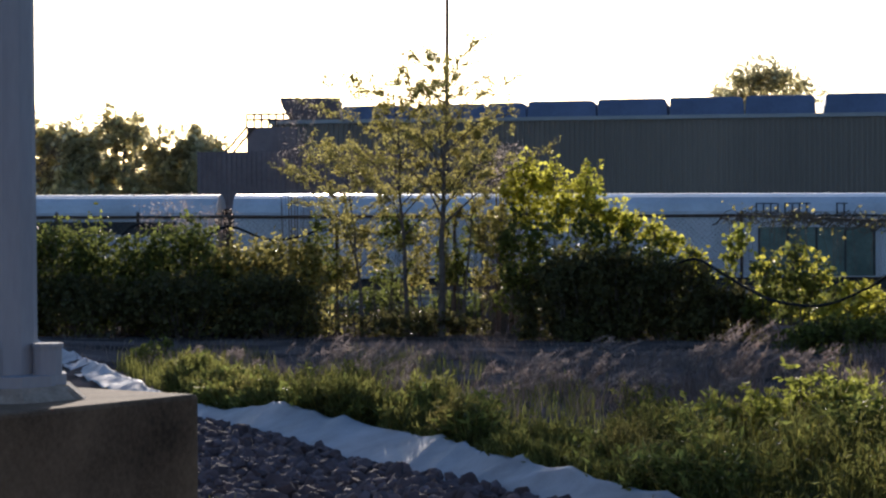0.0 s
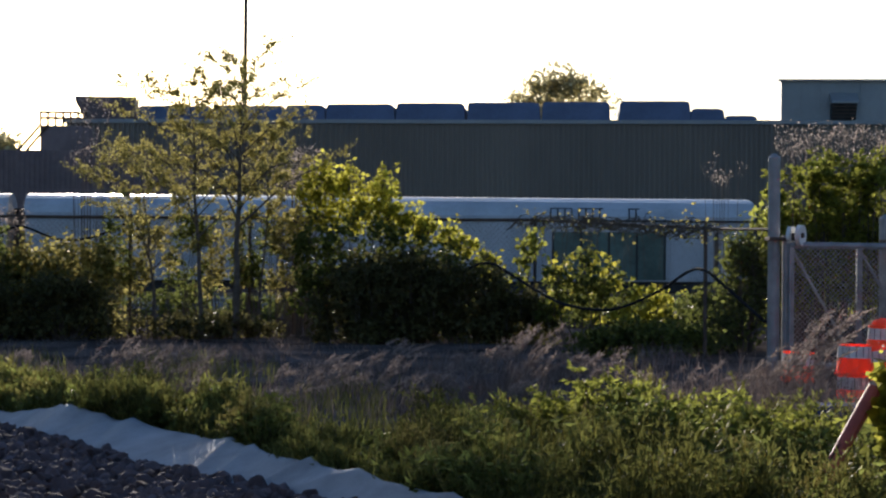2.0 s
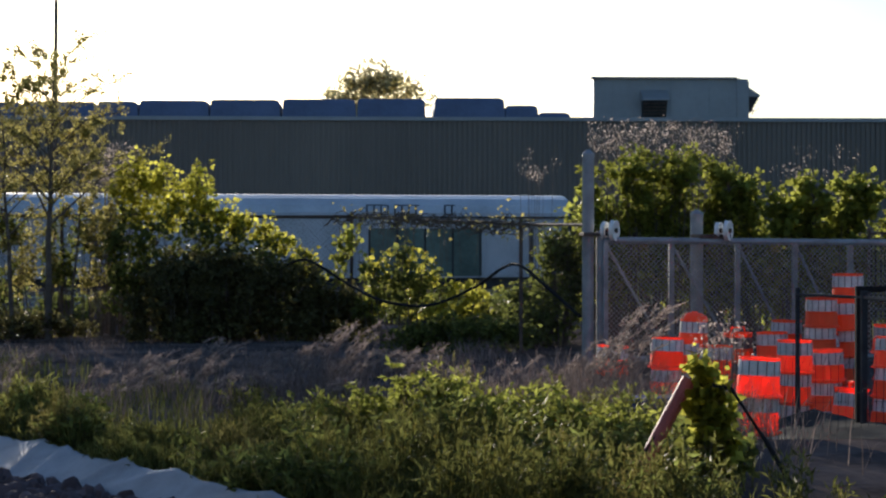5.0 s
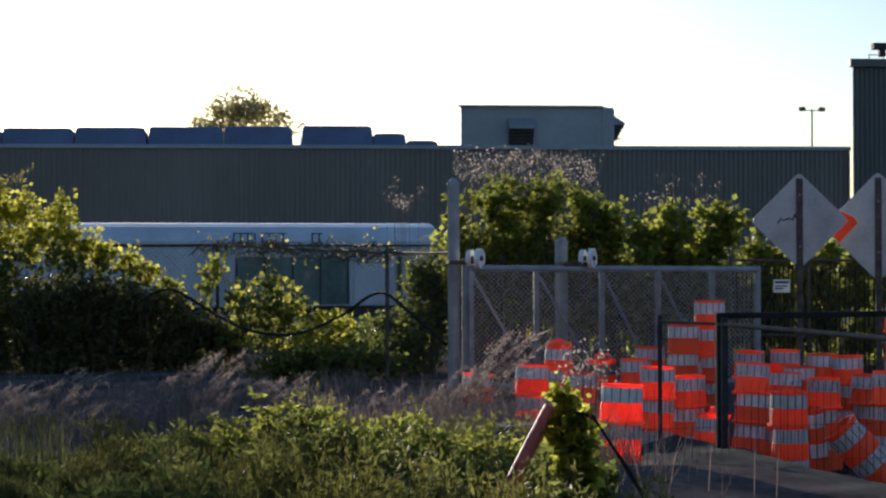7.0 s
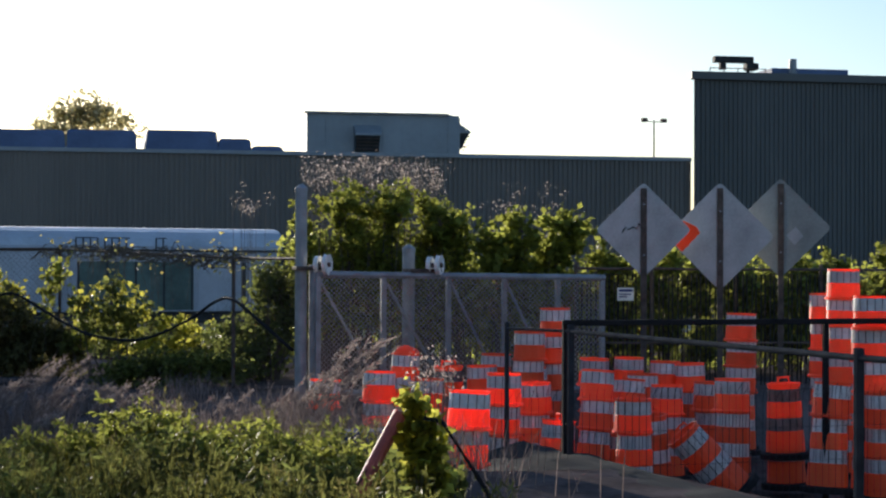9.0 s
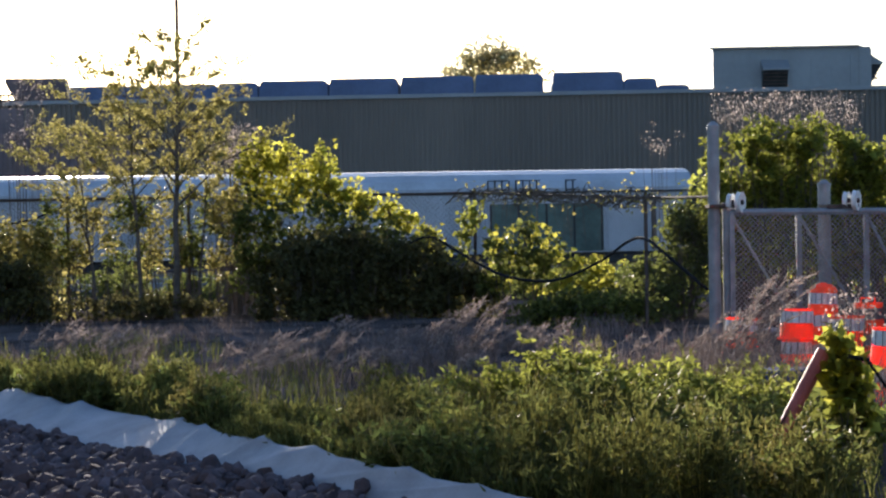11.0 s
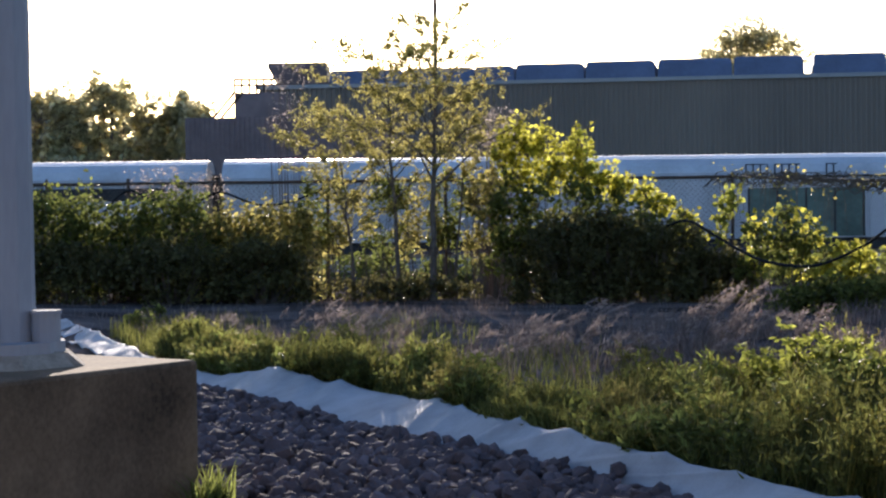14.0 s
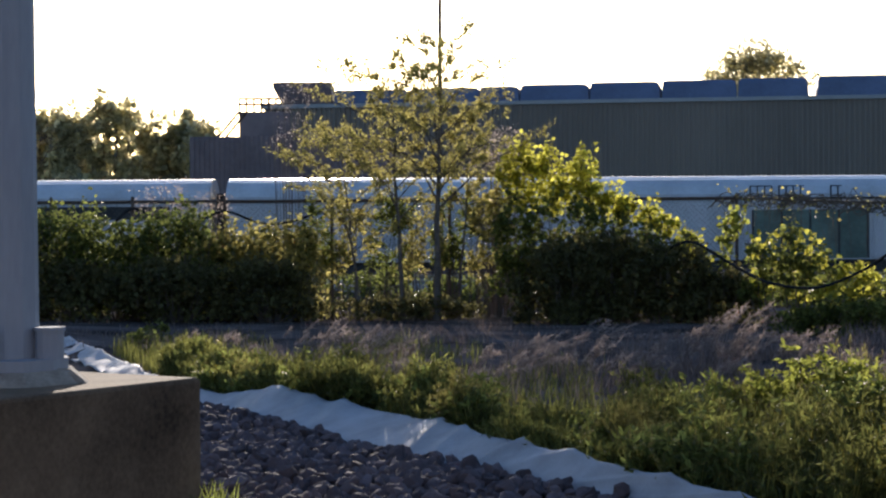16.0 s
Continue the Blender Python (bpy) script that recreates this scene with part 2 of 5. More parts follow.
def leaf_cloud(points, size, spread_size=0.5, droop=0.3, rng=None, shape=None, wide=0.36):
    """Small folded leaves (two triangles each) at the given points."""
    rng = rng or np.random.default_rng(1)
    n = len(points)
    P = np.asarray(points, float)
    a = rng.uniform(0, 2 * np.pi, n)
    tilt = rng.normal(-droop, 0.6, n)
    s = size * (1 + spread_size * rng.uniform(-1, 1, n))
    d = np.stack([np.cos(a) * np.cos(tilt), np.sin(a) * np.cos(tilt), np.sin(tilt)], 1)
    up = rng.normal(0, 1, (n, 3)) + np.array([0, 0, 0.8])
    w = np.cross(d, up)
    w /= np.linalg.norm(w, axis=1)[:, None] + 1e-9
    nn = np.cross(d, w)
    v = np.empty((n, 4, 3))
    v[:, 0], v[:, 2] = P, P + d * s[:, None]
    v[:, 1] = P + d * s[:, None] * 0.5 + w * s[:, None] * wide + nn * s[:, None] * 0.1
    v[:, 3] = P + d * s[:, None] * 0.5 - w * s[:, None] * wide + nn * s[:, None] * 0.1
    i = np.arange(n) * 4
    f = np.concatenate([np.stack([i, i + 1, i + 2], 1), np.stack([i, i + 2, i + 3], 1)])
    sh = shape or Shape()
    k = len(sh.v)
    sh.v += list(map(tuple, v.reshape(-1, 3)))
    sh.f += list(map(tuple, f + k))
    return sh


def blades(points, heights, width, lean, rng, shape=None):
    """Bent grass blades: three-cornered strips of two joints."""
    sh = shape or Shape()
    for p, h in zip(points, heights):
        a = rng.uniform(0, 2 * math.pi)
        dx, dy = math.cos(a), math.sin(a)
        l = h * rng.uniform(0.1, 1) * lean
        wx, wy = -dy * width, dx * width
        x, y, z = p
        k = len(sh.v)
        sh.v += [(x - wx, y - wy, z), (x + wx, y + wy, z), (x + dx * l * .35 - wx * .8, y + dy * l * .35 - wy * .8, z + h * .6),
                 (x + dx * l * .35 + wx * .8, y + dy * l * .35 + wy * .8, z + h * .6), (x + dx * l, y + dy * l, z + h)]
        sh.f += [(k, k + 1, k + 3, k + 2), (k + 2, k + 3, k + 4)]
    return sh

# ---- ground ----
gs = Shape()
xs = sorted({*np.arange(-14, 26.01, 0.4).round(2), 9.15, 9.3, 9.5, -1500, -600, -250, -120, -60, -30, -20, 32, 45, 70, 130, 260, 600, 1500})
ys = sorted({*np.arange(6, 46.01, 0.4).round(2), -600, -200, -60, -20, -5, 0, 50, 56, 62, 70, 80, 100, 130, 180, 260, 500, 1000, 3000})
gs.poly([(x, y, ground_z(x, y)) for y in ys for x in xs], [(j * len(xs) + i, j * len(xs) + i + 1, (j + 1) * len(xs) + i + 1, (j + 1) * len(xs) + i) for j in range(len(ys) - 1) for i in range(len(xs) - 1)])
single("ground", gs, SOIL, "brown gravelly soil with dry litter and a worn track", "ground", "structure", True)

# ---- industrial hall behind the railway ----
FACE = Matrix.Translation((5, 112.8, 0)) @ Matrix.Rotation(radians(-9.3), 4, "Z")


def facade_x(x):
    """Distance along the hall's face for a plan x on it."""
    return (x - 5) / math.cos(radians(9.3))


hall = thing("industrial_hall", "long dark corrugated metal industrial hall with roof units", "building")
hall.matrix_world = FACE


def corrugated(x0, x1, z0, z1, y, pitch=0.3, depth=0.09, back=18.0, skew=0.0):
    sh = Shape()
    n = int((x1 - x0) / pitch)
    prof = []
    for i in range(n):
        x = x0 + i * pitch
        prof += [(x, y), (x + pitch * .45, y), (x + pitch * .55, y - depth), (x + pitch * .9, y - depth)]
    prof += [(x1, y), (x1, y + back), (x0 + skew, y + back)]
    k = len(prof)
    sh.ring([[(p[0], p[1], z0) for p in prof], [(p[0], p[1], z1) for p in prof]])
    return sh


XL, XT = facade_x(-10.5), facade_x(55.5)
part("wall", corrugated(XL, XT, -0.5, 9.3, 0), WALL_MAT, hall)
part("roof_edge", Shape().box(XL - .1, -0.2, 9.18, XT, 0.15, 9.42, 0.02), GREY_MAT, hall, "thin pale metal roof edge")
# tower at the far end of the hall
tower = thing("hall_tower", "tall dark corrugated metal tower block with flat roof", "building")
tower.matrix_world = FACE
part("wall", corrugated(XT, XT + 34, -0.5, 14.6, -0.6, skew=16), TOWER_MAT, tower)
part("roof_edge", Shape().box(XT - .25, -0.95, 14.25, XT + 34, -0.5, 14.75, 0.03), TOWER_MAT, tower)


def roof_unit(x, w, h, y=0.4, d=5.0, z=9.36):
    """A sheet metal unit with softened, slightly drawn-in upper edges, seams and a base curb."""
    u = thing("roof_unit", "blue-grey painted sheet metal ventilation unit on the hall roof", "roof unit", "roof units")
    u.matrix_world = FACE @ Matrix.Translation((x, y, z))
    rings = [[(e, e * .5, zz), (w - e * 1.6, e * .5, zz), (w - e * 1.6, d - e, zz), (e, d - e, zz)] for e, zz in ((0, 0), (.02, h * .6), (.05, h - .12), (.12, h - .04), (.24, h))]
    part("casing", Shape().ring(rings), UNIT_MAT, u)
    for k in range(1, max(2, int(w / 1.1))):
        sx = w * k / max(2, int(w / 1.1))
        part("seam", Shape().box(sx - .02, -.02, .05, sx + .02, .03, h * .86), UNIT_MAT, u)
    part("curb", Shape().box(-.06, -.08, -.06, w + .02, d, .06, .01), GREY_MAT, u)
    return u


for ux, uw, uh in ((-11.4, 4.5, .92), (-6.8, 4.3, .94), (-2.45, 2.4, .98), (0.02, 4.12, 1.04), (4.22, 4.15, 1.1), (8.5, 4.4, 1.14), (12.95, 4.1, 1.18), (17.57, 4.25, 1.24), (21.84, 1.98, .8), (23.84, 1.9, .38)):
    roof_unit(ux, uw, uh)

# roof penthouse with louvre hoods
pent = thing("roof_penthouse", "grey metal roof penthouse with two open hoods", "penthouse")
pent.matrix_world = FACE @ Matrix.Translation((27.13, 0.4, 9.36))
PW, PH, PD = 9.35, 2.42, 6.0
part("wall", Shape().box(0, 0, 0, PW, PD, PH), GREY_MAT, pent)
part("roof", Shape().ring([[(-.2, -.25, PH), (PW - .7, -.25, PH), (PW - .7, -.25, PH + .1), (-.2, -.25, PH + .1)], [(-.2, PD / 2, PH + .25), (PW - .5, PD / 2, PH + .25), (PW - .5, PD / 2, PH + .38), (-.2, PD / 2, PH + .38)]]), GREY_MAT, pent, "pale low-pitched metal roof")
part("end_gable", Shape().poly([(PW - .7, -.05, 0), (PW + .12, .3, 0), (PW + .12, .3, PH - .1), (PW - .7, -.05, PH + .08), (PW - .7, PD, 0), (PW + .12, PD, 0), (PW + .12, PD, PH - .1), (PW - .7, PD, PH + .08)], [(0, 1, 2, 3), (1, 5, 6, 2), (3, 2, 6, 7)]), GREY_MAT, pent)


def hood(x, y, z, turn):
    """A sloped sheet metal rain hood; a black block paints the louvred opening's shade."""
    h = Shape()
    top = [(0, 1.62), (-.85, 1.05), (-.85, .95), (0, .95)]
    h.ring([[(px, py, pz) for py, pz in top] for px in (0, 1.6)])
    ob = part("hood", h, GREY_MAT, pent, "grey sheet metal rain hood")
    ob.matrix_local = pose(x, y, z, 0, 0, turn)
    inner = [(-.01, .94), (-.8, .94), (-.55, .55), (-.3, .0), (-.01, .0)]
    part("louvre_box", Shape().ring([[(px, py, pz) for py, pz in inner] for px in (.05, 1.5)]), TRAIN_DARK, ob, "black block for the shade inside the louvre")
    for k in range(4):
        part("louvre_blade", Shape().box(.08, -.82 + .12 * k, .74 - .2 * k, 1.47, -.74 + .12 * k, .78 - .2 * k), RUST, ob)


hood(2.85, -.02, .12, 0)
hood(PW + .1, 1.0, .5, 90)
for k in range(1, 8):
    part("panel_seam", Shape().box(PW * k / 8 - .02, -.025, 0, PW * k / 8 + .02, .01, PH), GREY_MAT, pent)

# tall plant at the other end of the hall
plant = thing("process_plant", "brown stepped plant building with hopper and roof stair", "building", at=(0, 113.5, 0))
part("wall", corrugated(-14.9, -1.0, -0.5, 7.45, 0.5, back=9), BROWN_MAT, plant)
part("upper_block", Shape().box(-12.0, 1.5, 7.3, -5.0, 9, 9.0, 0.05), BROWN_MAT, plant)
part("hopper", Shape().ring([[(-9.1, 2, 8.8), (-6.2, 2, 8.8), (-6.2, 6, 8.8), (-9.1, 6, 8.8)], [(-9.95, 1.7, 10.5), (-6.4, 1.7, 10.5), (-6.4, 6.3, 10.5), (-9.95, 6.3, 10.5)], [(-9.95, 1.7, 10.8), (-6.4, 1.7, 10.8), (-6.4, 6.3, 10.8), (-9.95, 6.3, 10.8)]]), BROWN_MAT, plant)
for rz in (9.45, 9.8):
    part("guard_rail", Shape().tube([(-12.0, 1.6, rz), (-9.3, 1.6, rz)], 0.07, 6), RUST, plant)
for i in range(7):
    part("rail_post", Shape().tube([(-12.0 + i * .45, 1.6, 8.9), (-12.0 + i * .45, 1.6, 9.85)], 0.07, 6), RUST, plant)
for dx in (0, .5):
    part("stair_string", Shape().tube([(-13.3 + dx, 1.4, 7.45), (-12.0 + dx, 1.4, 9.0)], 0.08, 6), RUST, plant)
for i in range(8):
    part("stair_tread", Shape().box(-13.25 + i * .17, 1.2, 7.6 + i * .19, -12.75 + i * .17, 1.6, 7.64 + i * .19), RUST, plant)

# masts
mast = thing("lighting_mast", "slender tall grey steel mast", "mast", at=(0.15, 84, 0))
part("shaft", Shape().tube([(0, 0, -.3), (0.1, 0, 24)], 0.11, 10, 0.06), RUST, mast)
part("base_plate", Shape().box(-.3, -.3, -.1, .3, .3, .06, .02), STEEL, mast)
lampm = thing("floodlight_pole", "thin pole with two floodlights behind the hall", "light pole", at=(63.8, 126, 0))
part("shaft", Shape().tube([(0, 0, -.3), (0, 0, 13.65)], 0.09, 8, 0.06), RUST, lampm)
part("cross_arm", Shape().tube([(-1.0, 0, 13.55), (1.0, 0, 13.55)], 0.035, 6), RUST, lampm)
for dx in (-1.0, 0.6):
    part("floodlight", Shape().box(dx, -.2, 13.5, dx + .4, .2, 13.8, .05), RUST, lampm)
crane = thing("roof_hoist", "dark hoist arm with railings on the tower roof", "hoist")
crane.matrix_world = FACE @ Matrix.Translation((XT + 1.9, 1.5, 14.6))
part("post", Shape().tube([(2.4, 0, 0), (2.4, 0, 1.3)], 0.14, 8), TRAIN_DARK, crane)
part("arm", Shape().box(.1, -.3, 1.0, 2.7, .3, 1.4, .05), TRAIN_DARK, crane)
part("motor", Shape().box(2.2, -.4, .55, 3.0, .4, 1.0, .08), TRAIN_DARK, crane)
part("hook_block", Shape().box(.5, -.2, .55, .9, .2, 1.0, .05), TRAIN_DARK, crane)
for rz in (.3, .6):
    part("rail", Shape().tube([(-.3, -.5, rz), (3.4, -.5, rz)], 0.03, 6), RUST, crane)
for i in range(5):
    part("rail_post", Shape().tube([(-.3 + i * .925, -.5, 0), (-.3 + i * .925, -.5, .65)], 0.03, 6), RUST, crane)
box_ = thing("roof_plant_box", "low dark roof box with a short flue", "roof unit")
box_.matrix_world = FACE @ Matrix.Translation((XT + 5.9, 1.5, 14.6))
part("casing", Shape().box(0, 0, 0, 5.2, 3, .75, .04), UNIT_MAT, box_)
part("flue", Shape().tube([(1.3, -.3, 0), (1.3, -.3, 1.3)], 0.25, 12), STEEL, box_)

# ---- railway ----
bal = Shape()
bal.ring([[(-160, y, z) for y, z in ((58, .0), (59.5, .12), (70.5, .12), (72, 0), (72, -.3), (58, -.3))], [(160, y, z) for y, z in ((58, .0), (59.5, .12), (70.5, .12), (72, 0), (72, -.3), (58, -.3))]])
single("track_bed", bal, mat("ballast", (0.2, 0.18, 0.17), 0.9, dark=0.5, scale=4, fine=14, bump=0.8), "grey stone ballast bed", "ballast", "structure")
RAIL_MAT = mat("polished rail", (0.55, 0.52, 0.5), 0.35, 0.95, dark=0.8, scale=3, fine=30, bump=0.05)
for ry in (60.6, 62.05, 66.3, 67.75):
    r = Shape().ring([[(x, ry + a, .12 + b) for a, b in ((-.07, 0), (.07, 0), (.07, .02), (.02, .05), (.035, .12), (.035, .16), (-.035, .16), (-.035, .12), (-.02, .05), (-.07, .02))] for x in (-150, 150)])
    single("rail", r, RAIL_MAT, "worn steel railway rail on ballast", "rail", "structure")


def coach(x0, length, detail):
    c = thing("railway_coach", "white passenger railway coach with rounded roof standing on the track", "railway coach", "train", at=(x0, 65.5, 0))
    prof = [(0, .75), (-.02, 1.5), (0, 2.75), (.06, 3.05), (.2, 3.32), (.5, 3.55), (1.0, 3.68), (1.5, 3.72), (2.0, 3.68), (2.5, 3.55), (2.8, 3.32), (2.94, 3.05), (3.0, 2.75), (3.0, .75)]
    wall_p = prof[:4] + prof[-3:]
    roof_p = prof[3:-2]
    part("body", Shape().ring([[(x, y, z) for y, z in wall_p] for x in (0.15, length - .15)]), TRAIN_WHITE, c)
    part("roof", Shape().ring([[(x, y, z + .003) for y, z in roof_p] for x in (0.1, length * .3, length * .6, length - .1)]), TRAIN_ROOF, c, smooth=False)
    part("gutter", Shape().box(.1, -.06, 2.86, length - .1, -.005, 2.93), TRAIN_DARK, c)
    part("underframe", Shape().box(.6, .25, .45, length - .6, 2.75, .74, .03), TRAIN_DARK, c)
    for bx in (3.5, length - 3.5):
        b = part("bogie", Shape().box(bx - 1.7, .2, .35, bx + 1.7, 2.8, .7, .05), TRAIN_DARK, c)
        for wx in (bx - 1.2, bx + 1.2):
            part("wheel", Shape().tube([(wx, .72, .68), (wx, .85, .68)], .4, 20), RUST, b)
    for vx in (length + .02, -.3):
        part("gangway", Shape().box(vx, .8, .9, vx + .28, 2.2, 3.2, .05), TRAIN_DARK, c)
    if detail:
        for vx, vw in ((18.3, .75), (19.3, .9), (21.1, .4)):
            g = part("side_rack", Shape().box(vx, -.16, 2.96, vx + vw, -.13, 3.0), TRAIN_DARK, c, "black metal rack on the coach side")
            part("rack_rail", Shape().box(vx, -.16, 3.3, vx + vw, -.13, 3.34), TRAIN_DARK, g)
            for i in range(int(vw / .25) + 1):
                part("rack_bar", Shape().box(vx + i * .25, -.16, 2.96, vx + i * .25 + .05, -.13, 3.32), TRAIN_DARK, g)
        part("window_band", Shape().box(18.4, -.03, .8, 22.5, .005, 2.5, .01), GREEN_PANE, c, "dark green tinted window band")
        for i in range(5):
            part("window_post", Shape().box(18.4 + i * 1.0, -.05, .8, 18.47 + i * 1.0, 0, 2.5), TRAIN_DARK, c)
        part("door", Shape().box(22.65, -.04, .8, 24.2, .005, 2.45, .015), TRAIN_WHITE, c, "plain white door panel")
        part("door_gap", Shape().box(24.25, -.03, .8, 24.4, .004, 2.5), TRAIN_DARK, c)
        part("end_lamp", Shape().box(length - .35, -.05, 2.45, length - .15, .02, 2.75, .01), TRAIN_DARK, c)
    else:
        part("window_band", Shape().box(1.5, -.03, 2.3, length - 1.5, .005, 2.75, .01), TRAIN_DARK, c, "dark window band")
    return c


coach(-7.45, 25.9, True)
coach(-33.7, 25.9, False)
coach(-60.0, 25.9, False)

# unseen plain wall added behind the camera to cut sky fill on near surfaces
single("wall_south", Shape().box(-40, -5.4, -.5, 40, -5, 8), mat("dark sky blocker surface", (0.16, 0.15, 0.14), 0.9, dark=0.8, scale=0.6, fine=8), "unseen added wall that blocks sky light behind the camera", "wall", "structure")

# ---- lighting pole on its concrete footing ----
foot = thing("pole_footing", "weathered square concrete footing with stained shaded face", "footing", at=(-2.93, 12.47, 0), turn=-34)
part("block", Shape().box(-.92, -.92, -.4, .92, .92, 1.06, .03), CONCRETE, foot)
part("grout_pad", Shape().ring([[(.56 * math.cos(k * math.pi / 4 + .3), .56 * math.sin(k * math.pi / 4 + .3), 1.055) for k in range(8)], [(.46 * math.cos(k * math.pi / 4 + .3), .46 * math.sin(k * math.pi / 4 + .3), 1.15) for k in range(8)]]), MORTAR, foot, "sloping mortar pad under the pole")
lp = thing("light_pole", "grey painted tapered steel light pole bolted to concrete", "light pole", at=(-2.93, 12.47, 1.15))
part("shaft", Shape().tube([(0, 0, .0), (0, 0, 5), (0, 0, 9)], .235, 12, .17), PAINTED, lp, smooth=False)
part("base_plate", Shape().ring([[(.43 * math.cos(k * math.pi / 6), .43 * math.sin(k * math.pi / 6), z) for k in range(12)] for z in (0, .07)]), PAINTED, lp)
part("mortar_chip", Shape().ring([[(.4, -.2, -.09), (.58, -.16, -.09), (.56, .02, -.09), (.4, .04, -.09)], [(.38, -.16, .01), (.47, -.13, .0), (.46, -.02, -.01), (.38, 0, .01)]]), MORTAR, lp, "pale chip of broken mortar")
for ang in (-12, 78, 168, 258):
    dx, dy = .325 * math.cos(radians(ang)), .325 * math.sin(radians(ang))
    b = part("bolt_cover", Shape().tube([(dx, dy, .07), (dx, dy, .23), (dx, dy, .25)], .095, 12), PAINTED, lp, "worn grey bolt cover")
    part("cover_cap", Shape().tube([(dx, dy, .25), (dx, dy, .275)], .105, 12), PAINTED, b)

# ---- chain-link fence along the railway ----
CHAIN = mat("chain link wire", (0.32, 0.31, 0.3), 0.5, 0.7, dark=0.7, scale=6, fine=50, bump=0)


def chain_mesh(p, q, z0, z1, cell, width, parent, material=CHAIN):
    """Woven diagonal wires between two plan points."""
    p, q = Vector(p), Vector(q)
    L_ = (q - p).length
    d = (q - p) / L_
    nrm = Vector((-d.y, d.x))
    sh = Shape()
    h = z1 - z0
    n = int((L_ + h) / cell)
    for sgn in (1, -1):
        for i in range(n + 1):
            s0 = i * cell - h
            a, b_ = max(0, s0), min(L_, s0 + h)
            if b_ - a < .02:
                continue
            za, zb = z0 + (a - s0), z0 + (b_ - s0)
            if sgn < 0:
                za, zb = z1 - (a - s0), z1 - (b_ - s0)
            A, B_ = p + d * a + nrm * .004 * sgn, p + d * b_ + nrm * .004 * sgn
            k = len(sh.v)
            w = width
            dd = w * .7
            sh.v += [(A.x - d.x * dd, A.y - d.y * dd, za + dd * sgn), (A.x + d.x * dd, A.y + d.y * dd, za - dd * sgn), (B_.x + d.x * dd, B_.y + d.y * dd, zb - dd * sgn), (B_.x - d.x * dd, B_.y - d.y * dd, zb + dd * sgn)]
            sh.f.append((k, k + 1, k + 2, k + 3))
    return part("chain_link", sh, material, parent)


def fence(label, posts, top, group="", mesh_from=0.05):
    f = thing("chain_link_fence", label, "fence", group)
    for x, y in posts:
        z = ground_z(x, y)
        po = part("post", Shape().tube([(x, y, z - .2), (x, y, top(x) + .06)], .036, 8), RUST, f)
        part("post_cap", Shape().tube([(x, y, top(x) + .05), (x, y, top(x) + .11)], .045, 8, .02), RUST, po)
    for (x0, y0), (x1, y1) in zip(posts, posts[1:]):
        part("top_rail", Shape().tube([(x0, y0, top(x0)), ((x0 + x1) / 2, (y0 + y1) / 2, (top(x0) + top(x1)) / 2 - .01), (x1, y1, top(x1))], .026, 8), RUST, f)
        chain_mesh((x0, y0), (x1, y1), mesh_from, min(top(x0), top(x1)), .12, .0022, f, RUST)
    return f


fence("rusty chain-link fence overgrown with vines", [(-16.0, 42), (-13.5, 42), (-11.0, 42), (-8.63, 42), (-6.82, 42), (-4.77, 42), (-2.38, 42), (0.25, 42), (3.4, 42), (6.66, 42)], lambda x: 2.63, "railway fence")
fence("rusty chain-link fence overgrown with vines", [(6.66, 42), (8.44, 33.4), (8.75, 30.2)], lambda x: 2.62 - .13 * (x - 6.66), "railway fence")

# ---- sliding gate ----
gate = thing("sliding_gate", "galvanised chain-link cantilever sliding gate", "gate")
GY = 29.85
part("top_tube", Shape().tube([(8.95, GY, 2.09), (14.2, GY, 2.05)], .055, 10), STEEL, gate)
part("bottom_tube", Shape().tube([(8.95, GY, .12), (14.2, GY, .12)], .055, 10), STEEL, gate)
for gx in (8.98, 10.12, 11.28, 12.3, 13.3, 14.15):
    part("upright", Shape().box(gx - .045, GY - .04, .12, gx + .045, GY + .04, 2.07, .01), STEEL, gate)
for a, b_ in ((8.98, 10.12), (10.12, 11.28), (11.28, 12.3), (12.3, 13.3)):
    part("brace", Shape().tube([(a + .05, GY + .05, 1.98), (b_ - .05, GY + .05, .2)], .025, 6), STEEL, gate)
chain_mesh((9.0, GY - .06), (14.15, GY - .06), .15, 2.05, .085, .0055, gate)


def gate_post(x, y, top, r, label):
    g = thing("gate_post", label, "gate post", "gate posts")
    part("tube", Shape().tube([(x, y, ground_z(x, y) - .2), (x, y, top)], r, 14), STEEL, g)
    part("cap", Shape().ring([[(x + rr * math.cos(a), y + rr * math.sin(a), z) for a in (k * math.pi / 7 for k in range(14))] for rr, z in ((r * 1.06, top - .04), (r * 1.06, top + .02), (r * .3, top + .09))]), STEEL, g)
    return g


g1 = gate_post(8.73, 30.0, 3.5, .1, "tall thick galvanised gate post with roller bracket")
part("second_tube", Shape().tube([(8.93, 29.95, -.1), (8.93, 29.95, 2.25)], .075, 12), STEEL, g1)
part("bracket", Shape().box(8.6, 29.82, 2.16, 9.08, 30.08, 2.22, .01), RUST, g1)
g2 = gate_post(10.74, 30.35, 2.52, .11, "thick grey roller post behind the gate")
part("bracket", Shape().box(10.6, 29.8, 2.12, 11.15, 30.25, 2.19, .01), RUST, g2)


